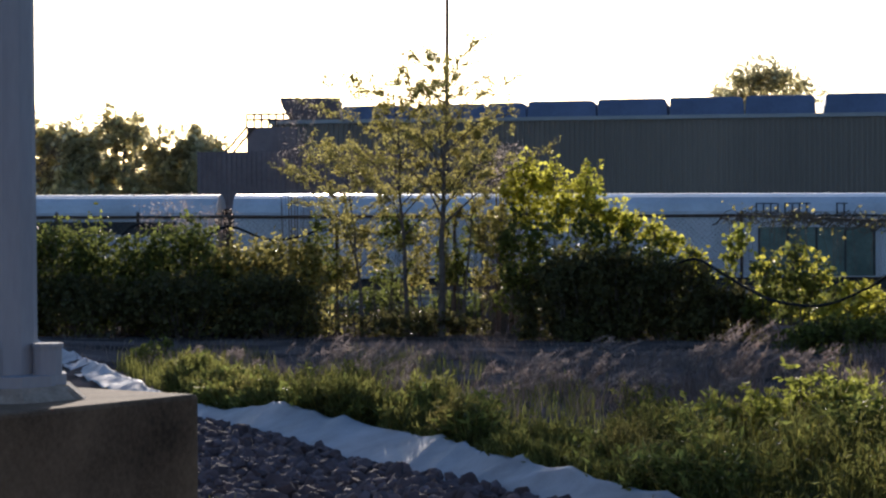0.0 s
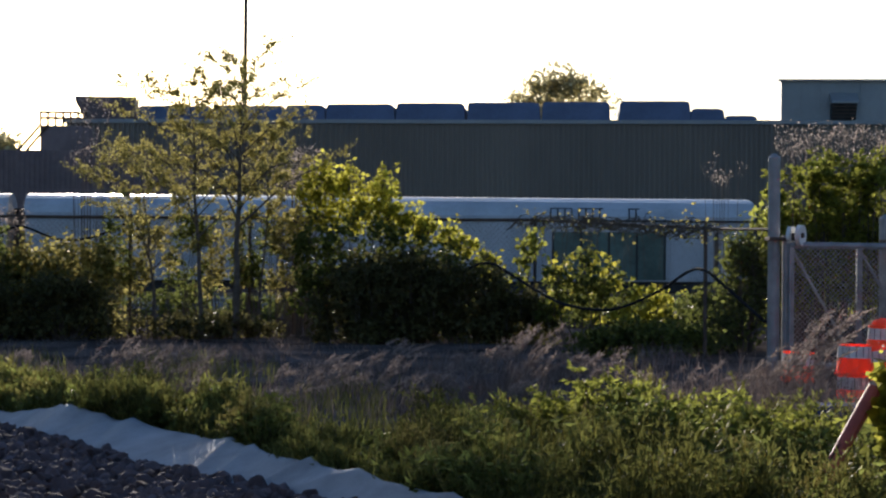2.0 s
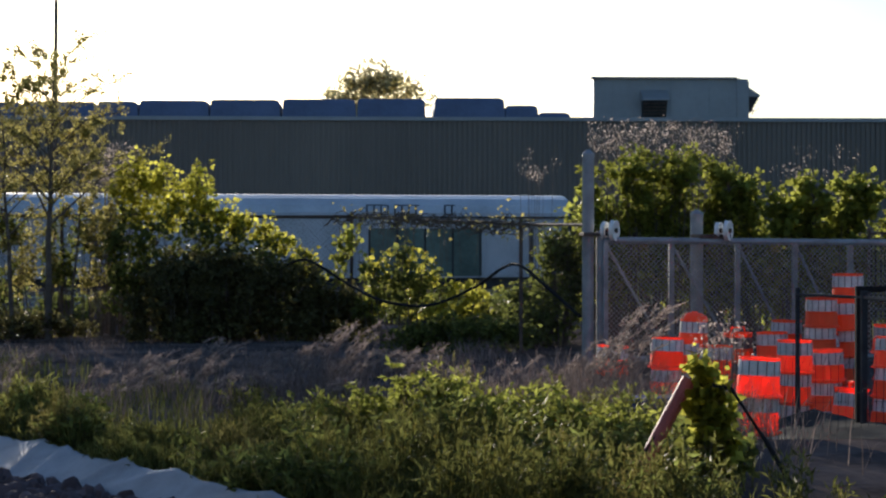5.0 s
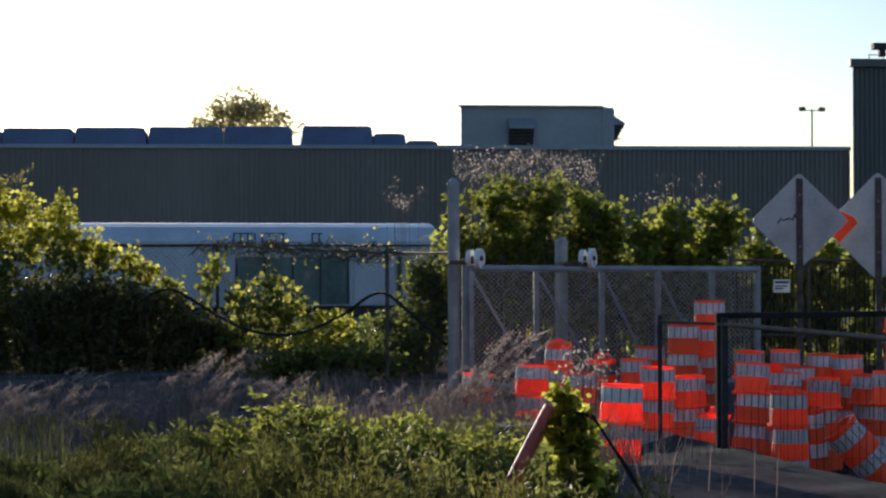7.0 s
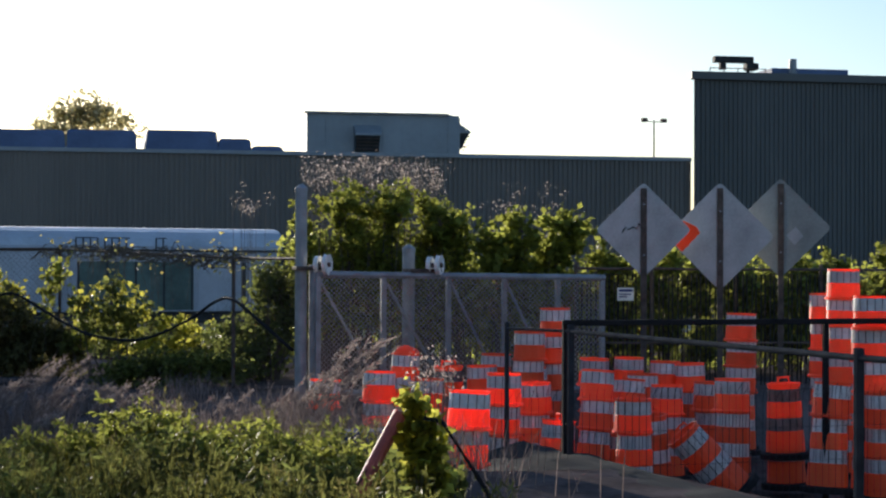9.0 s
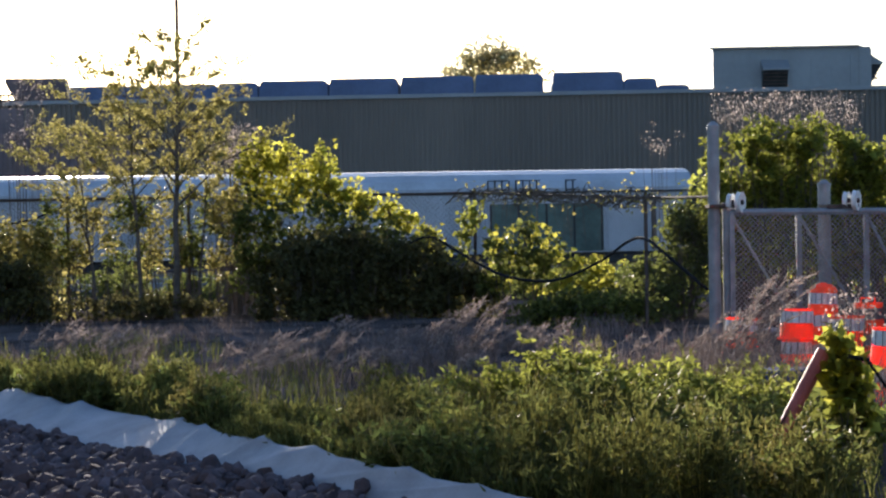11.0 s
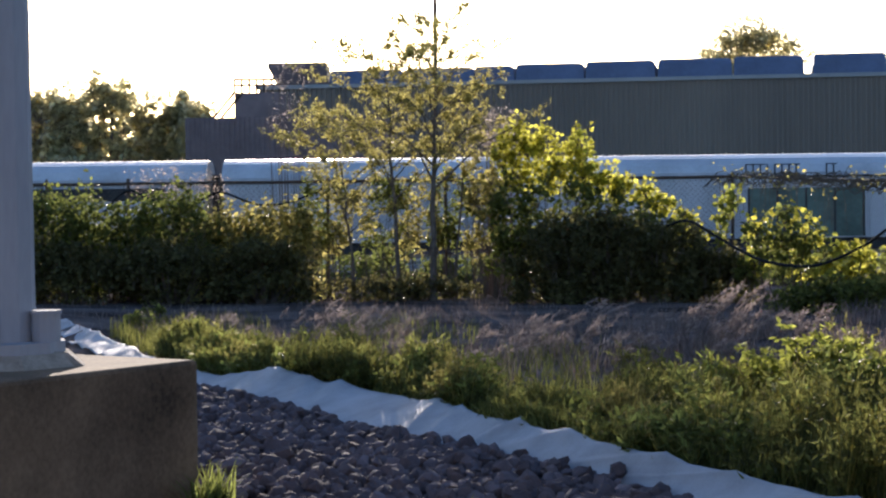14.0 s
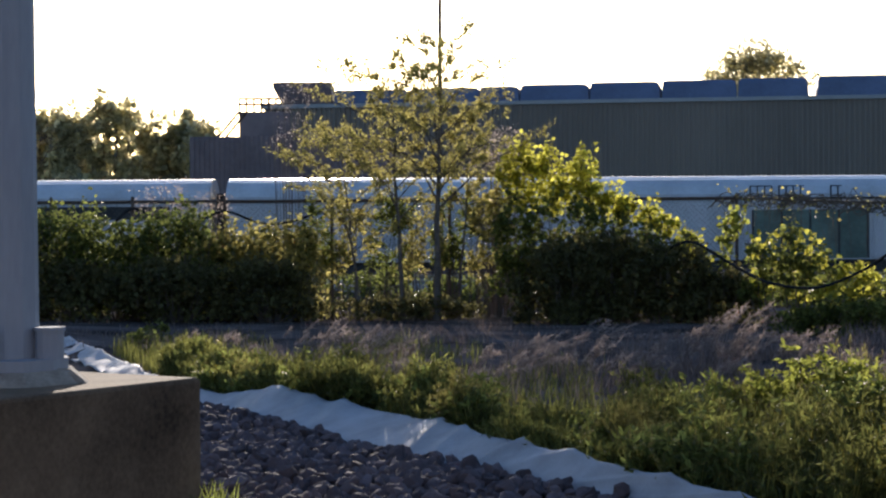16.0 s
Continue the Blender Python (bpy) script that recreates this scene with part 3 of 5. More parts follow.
def roller(x):
    r = thing("gate_roller", "white nylon double gate roller on a steel bracket", "roller", "gate rollers", at=(x, GY, 2.25))
    for dx, rad in ((-.085, .15), (.075, .175)):
        w = part("wheel", Shape().ring([[(dx + px, rr * rad * math.cos(a), rr * rad * math.sin(a)) for a in (k * math.pi / 10 for k in range(20))] for px, rr in ((-.035, .75), (-.035, 1), (-.012, .93), (.012, .93), (.035, 1), (.035, .75), (.02, .35), (.02, .25))], True), WHITE_PLASTIC, r)
        part("hub", Shape().tube([(dx - .05, 0, 0), (dx + .055, 0, 0)], .04, 10), RUST, w)
    return r


rl = [roller(9.06), roller(11.04)]
for r in rl:
    r.rotation_euler = (0, 0, radians(-38))

# ---- back fence of the yard, small notice ----
back = fence("dark chain-link yard fence in front of shrubs", [(14.4, 31.5), (16.1, 31.8), (18.0, 32), (19.9, 32), (21.8, 32), (23.8, 32)], lambda x: 2.22, "yard fence", -.2)
part("mid_rail", Shape().tube([(14.4, 31.45, .85), (23.8, 31.95, .75)], .025, 6), RUST, back)
for i in range(62):
    part("privacy_slat", Shape().box(14.5 + i * .1, 31.9 + .03 * (i % 2) - .25 * max(0, 1 - i / 17), -.3, 14.525 + i * .1, 31.915 + .03 * (i % 2) - .25 * max(0, 1 - i / 17), 2.12), BLACK, back)
nb = thing("notice_board", "small white and blue notice on the fence", "notice", at=(15.3, 31.62, 1.62))
part("plate", Shape().box(0, 0, 0, .34, .012, .24, .004), WHITE_PLASTIC, nb)
part("blue_bar", Shape().box(.03, -.006, .17, .31, .0, .21), BLUE, nb)
part("text_bar", Shape().box(.03, -.006, .06, .2, .0, .085), BLUE, nb)
part("text_bar", Shape().box(.03, -.006, .11, .28, .0, .13), BLUE, nb)


# ---- road signs seen from behind ----
def road_sign(x, y, z, half, material, label, square=False, orange=False, lean=0.0):
    s = thing("road_sign", label, "road sign", "stored road signs", at=(x, y, 0))
    pts, r = [], .09
    for cx, cz in ((0, half), (half, 0), (0, -half), (-half, 0)):
        d = Vector((-cx, -cz)).normalized()
        t = Vector((d.y, -d.x))
        corner = Vector((cx, cz))
        for k in (-1, -.45, 0, .45, 1):
            p = corner + d * r * (.45 + .55 * k * k) + t * r * k * .9 * -1
            pts.append((p.x, p.y))
    pts = sorted(pts, key=lambda p: math.atan2(p[1], p[0]))
    part("panel", Shape().ring([[(px, yy, z + pz) for px, pz in pts] for yy in (0, .012)]), material, s)
    part("post", Shape().box(-.055, -.05, -.85, .055, -.004, z + half - .12, .008), RUST, s, "dark steel channel post")
    for bz in (-.45, .45):
        part("bolt", Shape().tube([(0, -.07, z + bz), (0, -.045, z + bz)], .02, 6), STEEL, s)
    if square:
        part("square_patch", Shape().poly([(.25, -.006, z - .31), (.41, -.006, z - .15), (.27, -.006, z + .02), (.1, -.006, z - .14)], [(0, 1, 2, 3)]), SIGN_BACK, s, "pale square patch")
    if orange:
        part("orange_patch", Shape().poly([(-.95, -.006, z - .01), (-.68, -.006, z - .28), (-.36, -.006, z + .06), (-.42, -.006, z + .17), (-.66, -.006, z + .28)], [(0, 1, 2, 3, 4)]), SIGN_ORANGE, s, "glowing orange patch of sunlit sheeting")
    s.rotation_euler = (0, 0, radians(lean))
    return s


sg = road_sign(15.03, 30.0, 2.9, .86, SIGN_BACK, "diamond road sign seen from its bare grey back", lean=-20)
for k in range(4):
    part("scrawl", Shape().tube([(-.38 + .1 * k, -.008, 2.85 + .05 * k), (-.32 + .1 * k, -.008, 2.95 - .02 * k), (-.28 + .1 * k, -.008, 2.9 + .06 * k)], .012, 5), TRAIN_DARK, sg)
road_sign(16.56, 30.0, 2.8, .99, SIGN_BACK, "pale diamond road sign from behind with orange edge", orange=True, lean=-22)
road_sign(17.87, 30.1, 2.97, .93, SIGN_DARK, "dark weathered diamond road sign from behind", square=True, lean=-25)


# ---- orange traffic drums ----
def ring_at(r, z, n=18, ox=0.0):
    return [(ox + r * math.cos(2 * math.pi * k / n), r * math.sin(2 * math.pi * k / n), z) for k in range(n)]


def band_ribs(band, r, z0, z1):
    """Dark upright cell lines of the reflective sheeting."""
    for k in range(15):
        c, sn = math.cos(2 * math.pi * k / 15), math.sin(2 * math.pi * k / 15)
        part("cell_rib", Shape().poly([(r * c - .005 * sn, r * sn + .005 * c, z0), (r * c + .005 * sn, r * sn - .005 * c, z0), (r * c + .005 * sn, r * sn - .005 * c, z1), (r * c - .005 * sn, r * sn + .005 * c, z1)], [(0, 1, 2, 3)]), TRAIN_DARK, band)


def make_drum(band=None, label="orange plastic traffic drum with white reflective bands", lid=False):
    """A ribbed drum with two bands, a rolled open rim, a rubber ring and a moulded handle."""
    d = thing("traffic_drum", label, "traffic drum", "stored drums")
    zs = [0, .03, .34, .35, .53, .54, .72, .73, .91, .92, .95]

    def rad(z):
        return .262 - .05 * z - (.01 if .345 < z < .535 or .725 < z < .915 else 0)
    body = [ring_at(rad(z), z) for z in zs]
    body += [ring_at(rad(.95) * .85, 1.0), ring_at(rad(.95) * .5, 1.04), ring_at(.02, 1.05)] if lid else [ring_at(rad(.95) + .012, .96), ring_at(rad(.95) + .012, .975), ring_at(rad(.95) - .02, .975), ring_at(rad(.95) - .03, .72)]
    part("shell", Shape().ring(body), ORANGE, d, smooth=False)
    for z0, z1 in ((.355, .525), (.735, .905)):
        wb = part("white_band", Shape().ring([ring_at(rad((z0 + z1) / 2) + .008 - .055 * (z - z0), z, 30) for z in (z0, z1)], False), band or BAND_WHITE, d, "dull reflective band")
        band_ribs(wb, rad((z0 + z1) / 2) + .012, z0, z1)
    part("rubber_ring", Shape().ring([ring_at(.34, -.02), ring_at(.34, .05), ring_at(.27, .07)]), BLACK, d)
    part("lid_handle", Shape().tube([(-.12, 0, .9), (-.1, 0, 1.05), (.1, 0, 1.05), (.12, 0, .9)], .018, 6), ORANGE, d)
    return d


def make_top():
    """The upper part of a drum nested on another."""
    d = thing("traffic_drum", "orange traffic drum nested in a stack", "traffic drum", "stored drums")

    def rad(z):
        return .238 - .045 * z
    part("shell", Shape().ring([ring_at(rad(0) + .006, -.01), ring_at(rad(0) + .03, 0), ring_at(rad(.02) + .03, .018), ring_at(rad(.04), .035), ring_at(rad(.2), .21), ring_at(rad(.2) - .008, .22), ring_at(rad(.41), .405), ring_at(rad(.41) + .012, .41), ring_at(rad(.42) + .012, .425), ring_at(rad(.42) - .022, .425), ring_at(rad(.42) - .03, .24)]), ORANGE, d, smooth=False)
    band_ribs(part("white_band", Shape().ring([ring_at(rad(z) + .006, z, 30) for z in (.23, .395)], False), BAND_WHITE, d, "dull white reflective band"), rad(.31) + .01, .23, .395)
    return d


drum, top_ = make_drum(), make_top()
grey_drum = make_drum(DIRTY_BAND, "orange traffic drum with soiled grey bands")
lid_drum = make_drum(None, "orange traffic drum with a domed lid", True)
rd = random.Random(5)


def stack(x, y, top, tilt=0.0, tilt_dir=0.0, kind_=None):
    """A stack of nested drums whose upper rim stands at the height top."""
    base = -0.78
    n = max(1, round((top - base - .95) / .4) + 1)
    z = top - .95 - (n - 1) * .4
    lean = pose(x, y, z, 0, tilt, tilt_dir)
    copy_thing(drum, lean @ pose(0, 0, 0, 0, 0, rd.uniform(0, 360)))
    if kind_:
        copy_thing(kind_, lean @ pose(0, 0, top - .95 - z, 0, 0, rd.uniform(0, 360)))
        return
    for i in range(1, n):
        copy_thing(top_, lean @ pose(rd.uniform(-.02, .02), rd.uniform(-.02, .02), .95 - .42 + i * .4, rd.uniform(-1.5, 1.5), rd.uniform(-1.5, 1.5), rd.uniform(0, 360)))


STACKS = [  # plan x, plan y, height of the upper rim, lean
    (8.45, 25.14, 0.73, 0), (9.69, 27.65, 0.88, 0), (8.97, 24.5, 0.65, 0), (7.59, 19.45, 0.81, 0), (9.53, 23.21, 0.78, 0), (10.52, 24.33, 0.58, 0),
    (11.63, 26.11, 1.59, 0), (11.02, 25.83, 1.25, 0), (10.62, 26.54, 0.72, 0), (10.25, 27.01, 0.67, 0), (11.07, 27.22, 0.86, 0), (11.22, 25.99, 0.71, 0),
    (11.05, 23.68, 0.78, 7), (11.71, 23.97, 0.63, 6), (12.62, 25.22, 0.63, 0), (10.52, 21.21, 0.55, 0), (12.51, 24.2, 0.52, 0), (13.32, 24.42, 0.54, 0),
    (12.13, 21.65, 0.75, 0), (14.5, 25.63, 1.51, 0), (13.07, 21.82, 0.65, 0), (12.75, 20.33, 0.76, 4), (13.41, 20.07, 0.65, 0), (14.83, 23.22, 2.19, 0),
    (15.07, 24.0, 1.84, 0), (13.52, 20.52, 1.84, 0), (14.54, 21.2, 1.84, 0), (15.81, 22.85, 1.88, 0), (12.45, 26.57, 0.8, 0), (12.98, 26.36, 0.82, 0),
    (13.47, 26.17, 0.76, 0), (13.79, 25.84, 0.74, 0),
    (8.0, 26.4, .55, 4), (9.3, 26.6, .6, -4), (11.9, 27.2, .62, 5), (13.0, 27.4, .55, -4), (14.9, 26.4, .7, 0), (9.9, 22.3, .2, 6), (11.3, 22.2, .25, -5), (16.4, 23.6, 1.7, 0)]
for k, (x, y, t_, l_) in enumerate(STACKS):
    stack(x, y, t_, l_ or rd.uniform(-2.5, 2.5), 22 if l_ else rd.uniform(-40, 40), lid_drum if k == 1 else grey_drum if k in (9, 20) else None)
copy_thing(drum, pose(11.15, 19.75, -.5, 0, -42, -20))
for ob in (drum, top_, grey_drum, lid_drum):
    for o in [*ob.children_recursive, ob]:
        bpy.data.objects.remove(o)


# ---- near yard fence with fabric bank, wire mesh and black rail ----
SIDE = [(9.12, 22.0), (9.1, 20.0), (8.47, 13.0), (8.3, 10.0)]
nf = thing("yard_side_fence", "grey steel post and rail yard fence", "fence")
for x, y in SIDE[:1]:
    part("post", Shape().box(x - .025, y - .02, -.6, x + .025, y + .02, 1.5, .006), FENCE_PAINT, nf)
for x, y in SIDE[1:]:
    part("post", Shape().box(x - .036, y - .03, -.6, x + .036, y + .03, 1.52, .008), FENCE_PAINT, nf)
for (x0, y0), (x1, y1) in zip(SIDE[1:], SIDE[2:]):
    part("top_rail", Shape().tube([(x0, y0, 1.44), (x1, y1, 1.44)], .028, 8), FENCE_PAINT, nf)
part("brace", Shape().tube([(9.12, 22.0, 1.42), (9.1, 20.0, 1.44)], .02, 6), FENCE_PAINT, nf)
bk = Shape()
brings = []
for i in range(45):
    y = 22.2 - 12.2 * i / 44
    xf = 9.2 - .07 * max(0, 20 - y) + .04 * noise.noise((y * .7, 3, 1))
    xl = min(.405 * y, xf - .5)
    t_ = .02 + .05 * noise.noise((y * 1.3, 0, 5)) - (.25 if i == 0 else .08 if i == 1 else 0)
    row = [(xl - .18, y, -.9), (xl - .1, y, t_ - .32), (xl, y, t_ - .16)]
    for k in range(1, 6):
        x = xl + (xf - xl) * k / 5
        row.append((x, y, t_ - .12 * (1 - k / 5) + .03 * noise.noise((x * 1.5, y * 1.5, 9))))
    brings.append(row + [(xf + .2, y, t_ - .12), (xf + .35, y, -.9)])
bk.ring(brings)
single("silt_bank", bk, TARP, "low bank wrapped in dark silt fabric", "bank", smooth=True)
br = thing("black_rail_fence", "black steel rail fence in front of the drums", "fence")
part("top_rail", Shape().box(9.05, 20.1, 1.5, 17.0, 20.16, 1.57, .01), BLACK, br)
for x in (9.12, 12.65, 13.95, 16.4):
    part("post", Shape().box(x - .035, 20.17, -.9, x + .035, 20.23, 1.5, .006), BLACK, br)
wm = thing("wire_mesh_panel", "welded wire mesh panel with ragged top in front of drums", "wire mesh")
ws = Shape()
rm = random.Random(3)
for i in range(84):
    x = 7.4 + i * .09
    top = .78 + rm.uniform(-.04, .05)
    l_ = rm.uniform(-.03, .06)
    ws.tube([(x, 19.5, -.85), (x, 19.5, top - .1), (x + l_, 19.5 - .03, top)], .0035, 4)
tagged(part("upright_wire", ws, FENCE_PAINT, wm), kind="stuff")
for z in (-.5, -.1, .3):
    part("cross_wire", Shape().tube([(7.4, 19.51, z), (15.2, 19.51, z)], .003, 4), FENCE_PAINT, wm)

# ---- red pipe, its guy cable, blue crate ----
pp = thing("leaning_pipe", "faded red steel pipe leaning from a black base plate", "pipe")
part("tube", Shape().tube([(4.76, 15.0, .02), (5.1, 15.0, .63), (5.27, 15.0, .93)], .06, 12), RED, pp)
part("base_plate", Shape().box(4.5, 14.85, ground_z(4.7, 15) - .02, 4.9, 15.15, ground_z(4.7, 15) + .03, .008), BLACK, pp)
part("pin", Shape().tube([(4.5, 14.9, .06), (4.7, 14.9, .09)], .02, 8), STEEL, pp)
part("guy_cable", Shape().tube([(5.28, 14.98, .92), (5.57, 14.8, .86), (5.84, 14.7, .42), (6.08, 14.62, .0)], .02, 6), BLACK, pp, "taut black cable")
part("guy_wire", Shape().tube([(4.55, 14.9, .05), (4.85, 14.95, .3), (5.3, 15.0, .95)], .007, 5), BLACK, pp)
bb = thing("blue_crate", "blue plastic crate lying among dry grass", "crate", at=(6.3, 19.1, ground_z(6.3, 19.1)))
part("body", Shape().box(-.25, -.2, -.02, .4, .2, .4, .03), BLUE, bb)
part("rim", Shape().box(-.27, -.22, .37, .42, .22, .42, .01), BLUE, bb)

# ---- slack black cables ----
def scaled(path, y_from, y0, y1):
    """Points taken at one distance, laid along a line of changing distance."""
    out, n = [], len(path) - 1
    for i, (x, z) in enumerate(path):
        y = y0 + (y1 - y0) * i / n
        out.append((x * y / y_from, y, 2.1 + (z - 2.1) * y / y_from))
    return out


def smooth_path(pts, k=5):
    P = [Vector(p) for p in pts]
    P = [P[0] * 2 - P[1]] + P + [P[-1] * 2 - P[-2]]
    out = []
    for i in range(1, len(P) - 2):
        for j in range(k):
            t = j / k
            a, b, c, d = P[i - 1], P[i], P[i + 1], P[i + 2]
            out.append(.5 * ((2 * b) + (c - a) * t + (2 * a - 5 * b + 4 * c - d) * t * t + (3 * b - a - 3 * c + d) * t ** 3))
    return out + [P[-2]]


hose = scaled([(4.72, 1.53), (5.22, 1.68), (5.75, 1.4), (6.29, 1.07), (6.89, .8), (7.86, .71), (8.84, 1.09), (9.46, 1.5), (9.83, 1.55), (10.32, 1.18), (11.18, .44)], 39, 38.6, 30.1)
single("slack_hose", Shape().tube(smooth_path(hose), .028, 8), BLACK, "slack black hose hung along the fence", "hose", smooth=True)
wire = [(x, 41.9, z) for x, z in ((-8.7, 2.35), (-8.2, 1.98), (-7.5, 1.9), (-6.86, 2.45), (-6.3, 2.26), (-5.6, 2.03), (-4.8, 2.4), (-3.95, 2.12), (-3.2, 2.17), (-2.4, 2.5))]
single("slack_hose", Shape().tube(smooth_path(wire), .026, 8), BLACK, "slack black hose hung along the fence", "hose", smooth=True)

# ---- vegetation ----
def bush(name, label, cx, cy, rx, ry, h, n, leaf, material, seed, lumps=14, z0=0.0, category="shrub", low=.08, shoots=14, leaf_var=.5):
    """A shrub: bent stems and a lumpy crown of many small leaves, with shoots that break its outline."""
    rng = np.random.default_rng(seed)
    b = thing(name, label, category, at=(cx, cy, z0))
    st, pts = Shape(), []
    for i in range(lumps):
        a, q = rng.uniform(0, 2 * np.pi), math.sqrt(rng.uniform(.02, .9))
        zc = h * rng.uniform(low, .82)
        k = 1 - .5 * (zc / h) ** 2
        c = np.array([rx * q * k * math.cos(a), ry * q * k * math.sin(a), zc])
        st.tube([(c[0] * .3, c[1] * .3, -.1), (c[0] * .7, c[1] * .7, zc * .55), tuple(c)], .022, 5, .006)
        cr = rng.uniform(.22, .4)
        per = max(3, int(n * .8 / (lumps * 16)))
        for j in range(16):
            d = rng.normal(0, 1, 3)
            d /= np.linalg.norm(d)
            twig = c + d * np.array([rx, ry, h * .5]) * cr * rng.uniform(.4, 1.15)
            pts.append(twig + rng.normal(0, 1, (per, 3)) * .035 * (rx + h))
    for i in range(shoots):
        a, q = rng.uniform(0, 2 * np.pi), rng.uniform(.1, .85)
        k = math.sqrt(max(.1, 1 - q * q))
        base = np.array([rx * q * math.cos(a), ry * q * math.sin(a), h * .68 * k])
        tip = base + np.array([rng.normal(0, .18) * rx, rng.normal(0, .18) * ry, h * rng.uniform(.14, .36)])
        st.tube([tuple(base - np.array([0, 0, h * .2])), tuple(base), tuple(tip)], .012, 4, .003)
        m = max(4, int(n * .2 / shoots))
        pts.append(base + (tip - base) * rng.uniform(-.1, 1.05, (m, 1)) + rng.normal(0, .05 + .02 * h, (m, 3)) * np.array([1, 1, .6]))
    tagged(part("branchwork", st, BARK, b), kind="stuff")
    P = np.concatenate(pts)
    P = P[P[:, 2] > .03]
    tagged(part("foliage", leaf_cloud(P, leaf, leaf_var, rng=rng), material, b), kind="stuff")
    return b


def vine_mass(name, label, clumps, y, deep, n, leaf, material, seed, wide=.46, category="shrub", stem=.02, droop=.2):
    """Leafy clumps (x, z, radius) in a shallow mass: each a shell of leaves on a bent stem, with stray shoots."""
    rng = np.random.default_rng(seed)
    x0 = sum(c[0] for c in clumps) / len(clumps)
    b = thing(name, label, category, at=(x0, y, 0))
    st, pts = Shape(), []
    area = sum(r * r for _, _, r in clumps)
    for cx, cz, r in clumps:
        c = np.array([cx - x0, rng.normal(0, deep * .5), cz])
        foot_ = np.array([c[0] * .6 + rng.normal(0, .1), 0, -.1])
        st.tube([tuple(foot_), tuple((foot_ + c) / 2 + rng.normal(0, .08, 3)), tuple(c)], stem, 5, stem * .3)
        m = int(n * r * r / area)
        k = max(5, m // 16)
        for j in range(k):
            d = rng.normal(0, 1, 3)
            d /= np.linalg.norm(d)
            t_ = c + d * np.array([r, min(r, deep), r * .95]) * rng.uniform(.55, 1.0)
            st.tube([tuple(c), tuple(t_)], stem * .35, 3, stem * .1)
            pts.append(t_ + rng.normal(0, 1, (13, 3)) * np.array([.24, .2, .2]) * r * .75)
        for j in range(3):
            a = rng.uniform(-.7, .7)
            e = c + np.array([math.sin(a), 0, math.cos(a)]) * r * rng.uniform(1.15, 1.7)
            st.tube([tuple(c), tuple(e)], stem * .3, 3, stem * .08)
            pts.append(c + (e - c) * rng.uniform(.55, 1.05, (9, 1)) + rng.normal(0, .05, (9, 3)))
    P = np.concatenate(pts)
    P = P[P[:, 2] > .03]
    tagged(part("branchwork", st, BARK, b), kind="stuff")
    tagged(part("foliage", leaf_cloud(P, leaf, .5, rng=rng, wide=wide, droop=droop), material, b), kind="stuff")
    return b


def young_tree(label, x, y, h, spread, seed, trunk=.06, limbs=16, first=.4, leaf=.06, per=42, lean=(0, 0), side=0.0):
    """A slender tree: bent tapered trunk, limbs that rise and arch out, side twigs with sprays of small leaves."""
    rng = np.random.default_rng(seed)
    t = thing("sapling_tree", label, "tree", at=(x, y, 0))
    path = [np.array([lean[0] * (i / 8) ** 1.5 + rng.normal(0, .02) * (i > 0), lean[1] * i / 8, -.15 + (h + .15) * i / 8]) for i in range(9)]
    part("trunk", Shape().tube([tuple(p) for p in path], trunk, 8, trunk * .12), BARK, t)
    pts = []
    for i in range(limbs):
        zf = first + (.98 - first) * (i + rng.uniform(0, .7)) / limbs
        a = i * 2.4 + rng.uniform(-.6, .6)
        l = spread * (1.0 - .55 * (zf - first) / (1 - first)) * rng.uniform(.6, 1.15) * (1 + side * math.cos(a))
        k = min(7, int(zf * 8))
        b0 = path[k] + (path[k + 1] - path[k]) * (zf * 8 - k)
        d = np.array([math.cos(a), math.sin(a) * .8, 0])
        p1 = b0 + d * l * .45 + np.array([0, 0, l * .42])
        p2 = b0 + d * l + np.array([0, 0, l * rng.uniform(.45, .8)])
        lb = Shape().tube([tuple(b0), tuple(p1), tuple(p2)], trunk * .42 * (1.25 - zf), 5, trunk * .07)
        for j in range(8):
            u = rng.uniform(.25, 1.05)
            s0 = (b0 + (p1 - b0) * u * 2) if u < .5 else (p1 + (p2 - p1) * (u * 2 - 1))
            e = s0 + (d * rng.uniform(.05, .35) + np.array([rng.normal(0, .22), rng.normal(0, .18), rng.uniform(-.02, .4)])) * (l * .55 + .25)
            lb.tube([tuple(s0), tuple(e)], .007, 4, .003)
            q = rng.uniform(.15, 1.08, (per, 1))
            pts.append(s0 + (e - s0) * q + rng.normal(0, .035, (per, 3)))
        part("limb", lb, BARK, t)
    tagged(part("foliage", leaf_cloud(np.concatenate(pts), leaf, rng=rng, wide=.3, droop=.0), LEAF_OLIVE, t), kind="stuff")
    return t


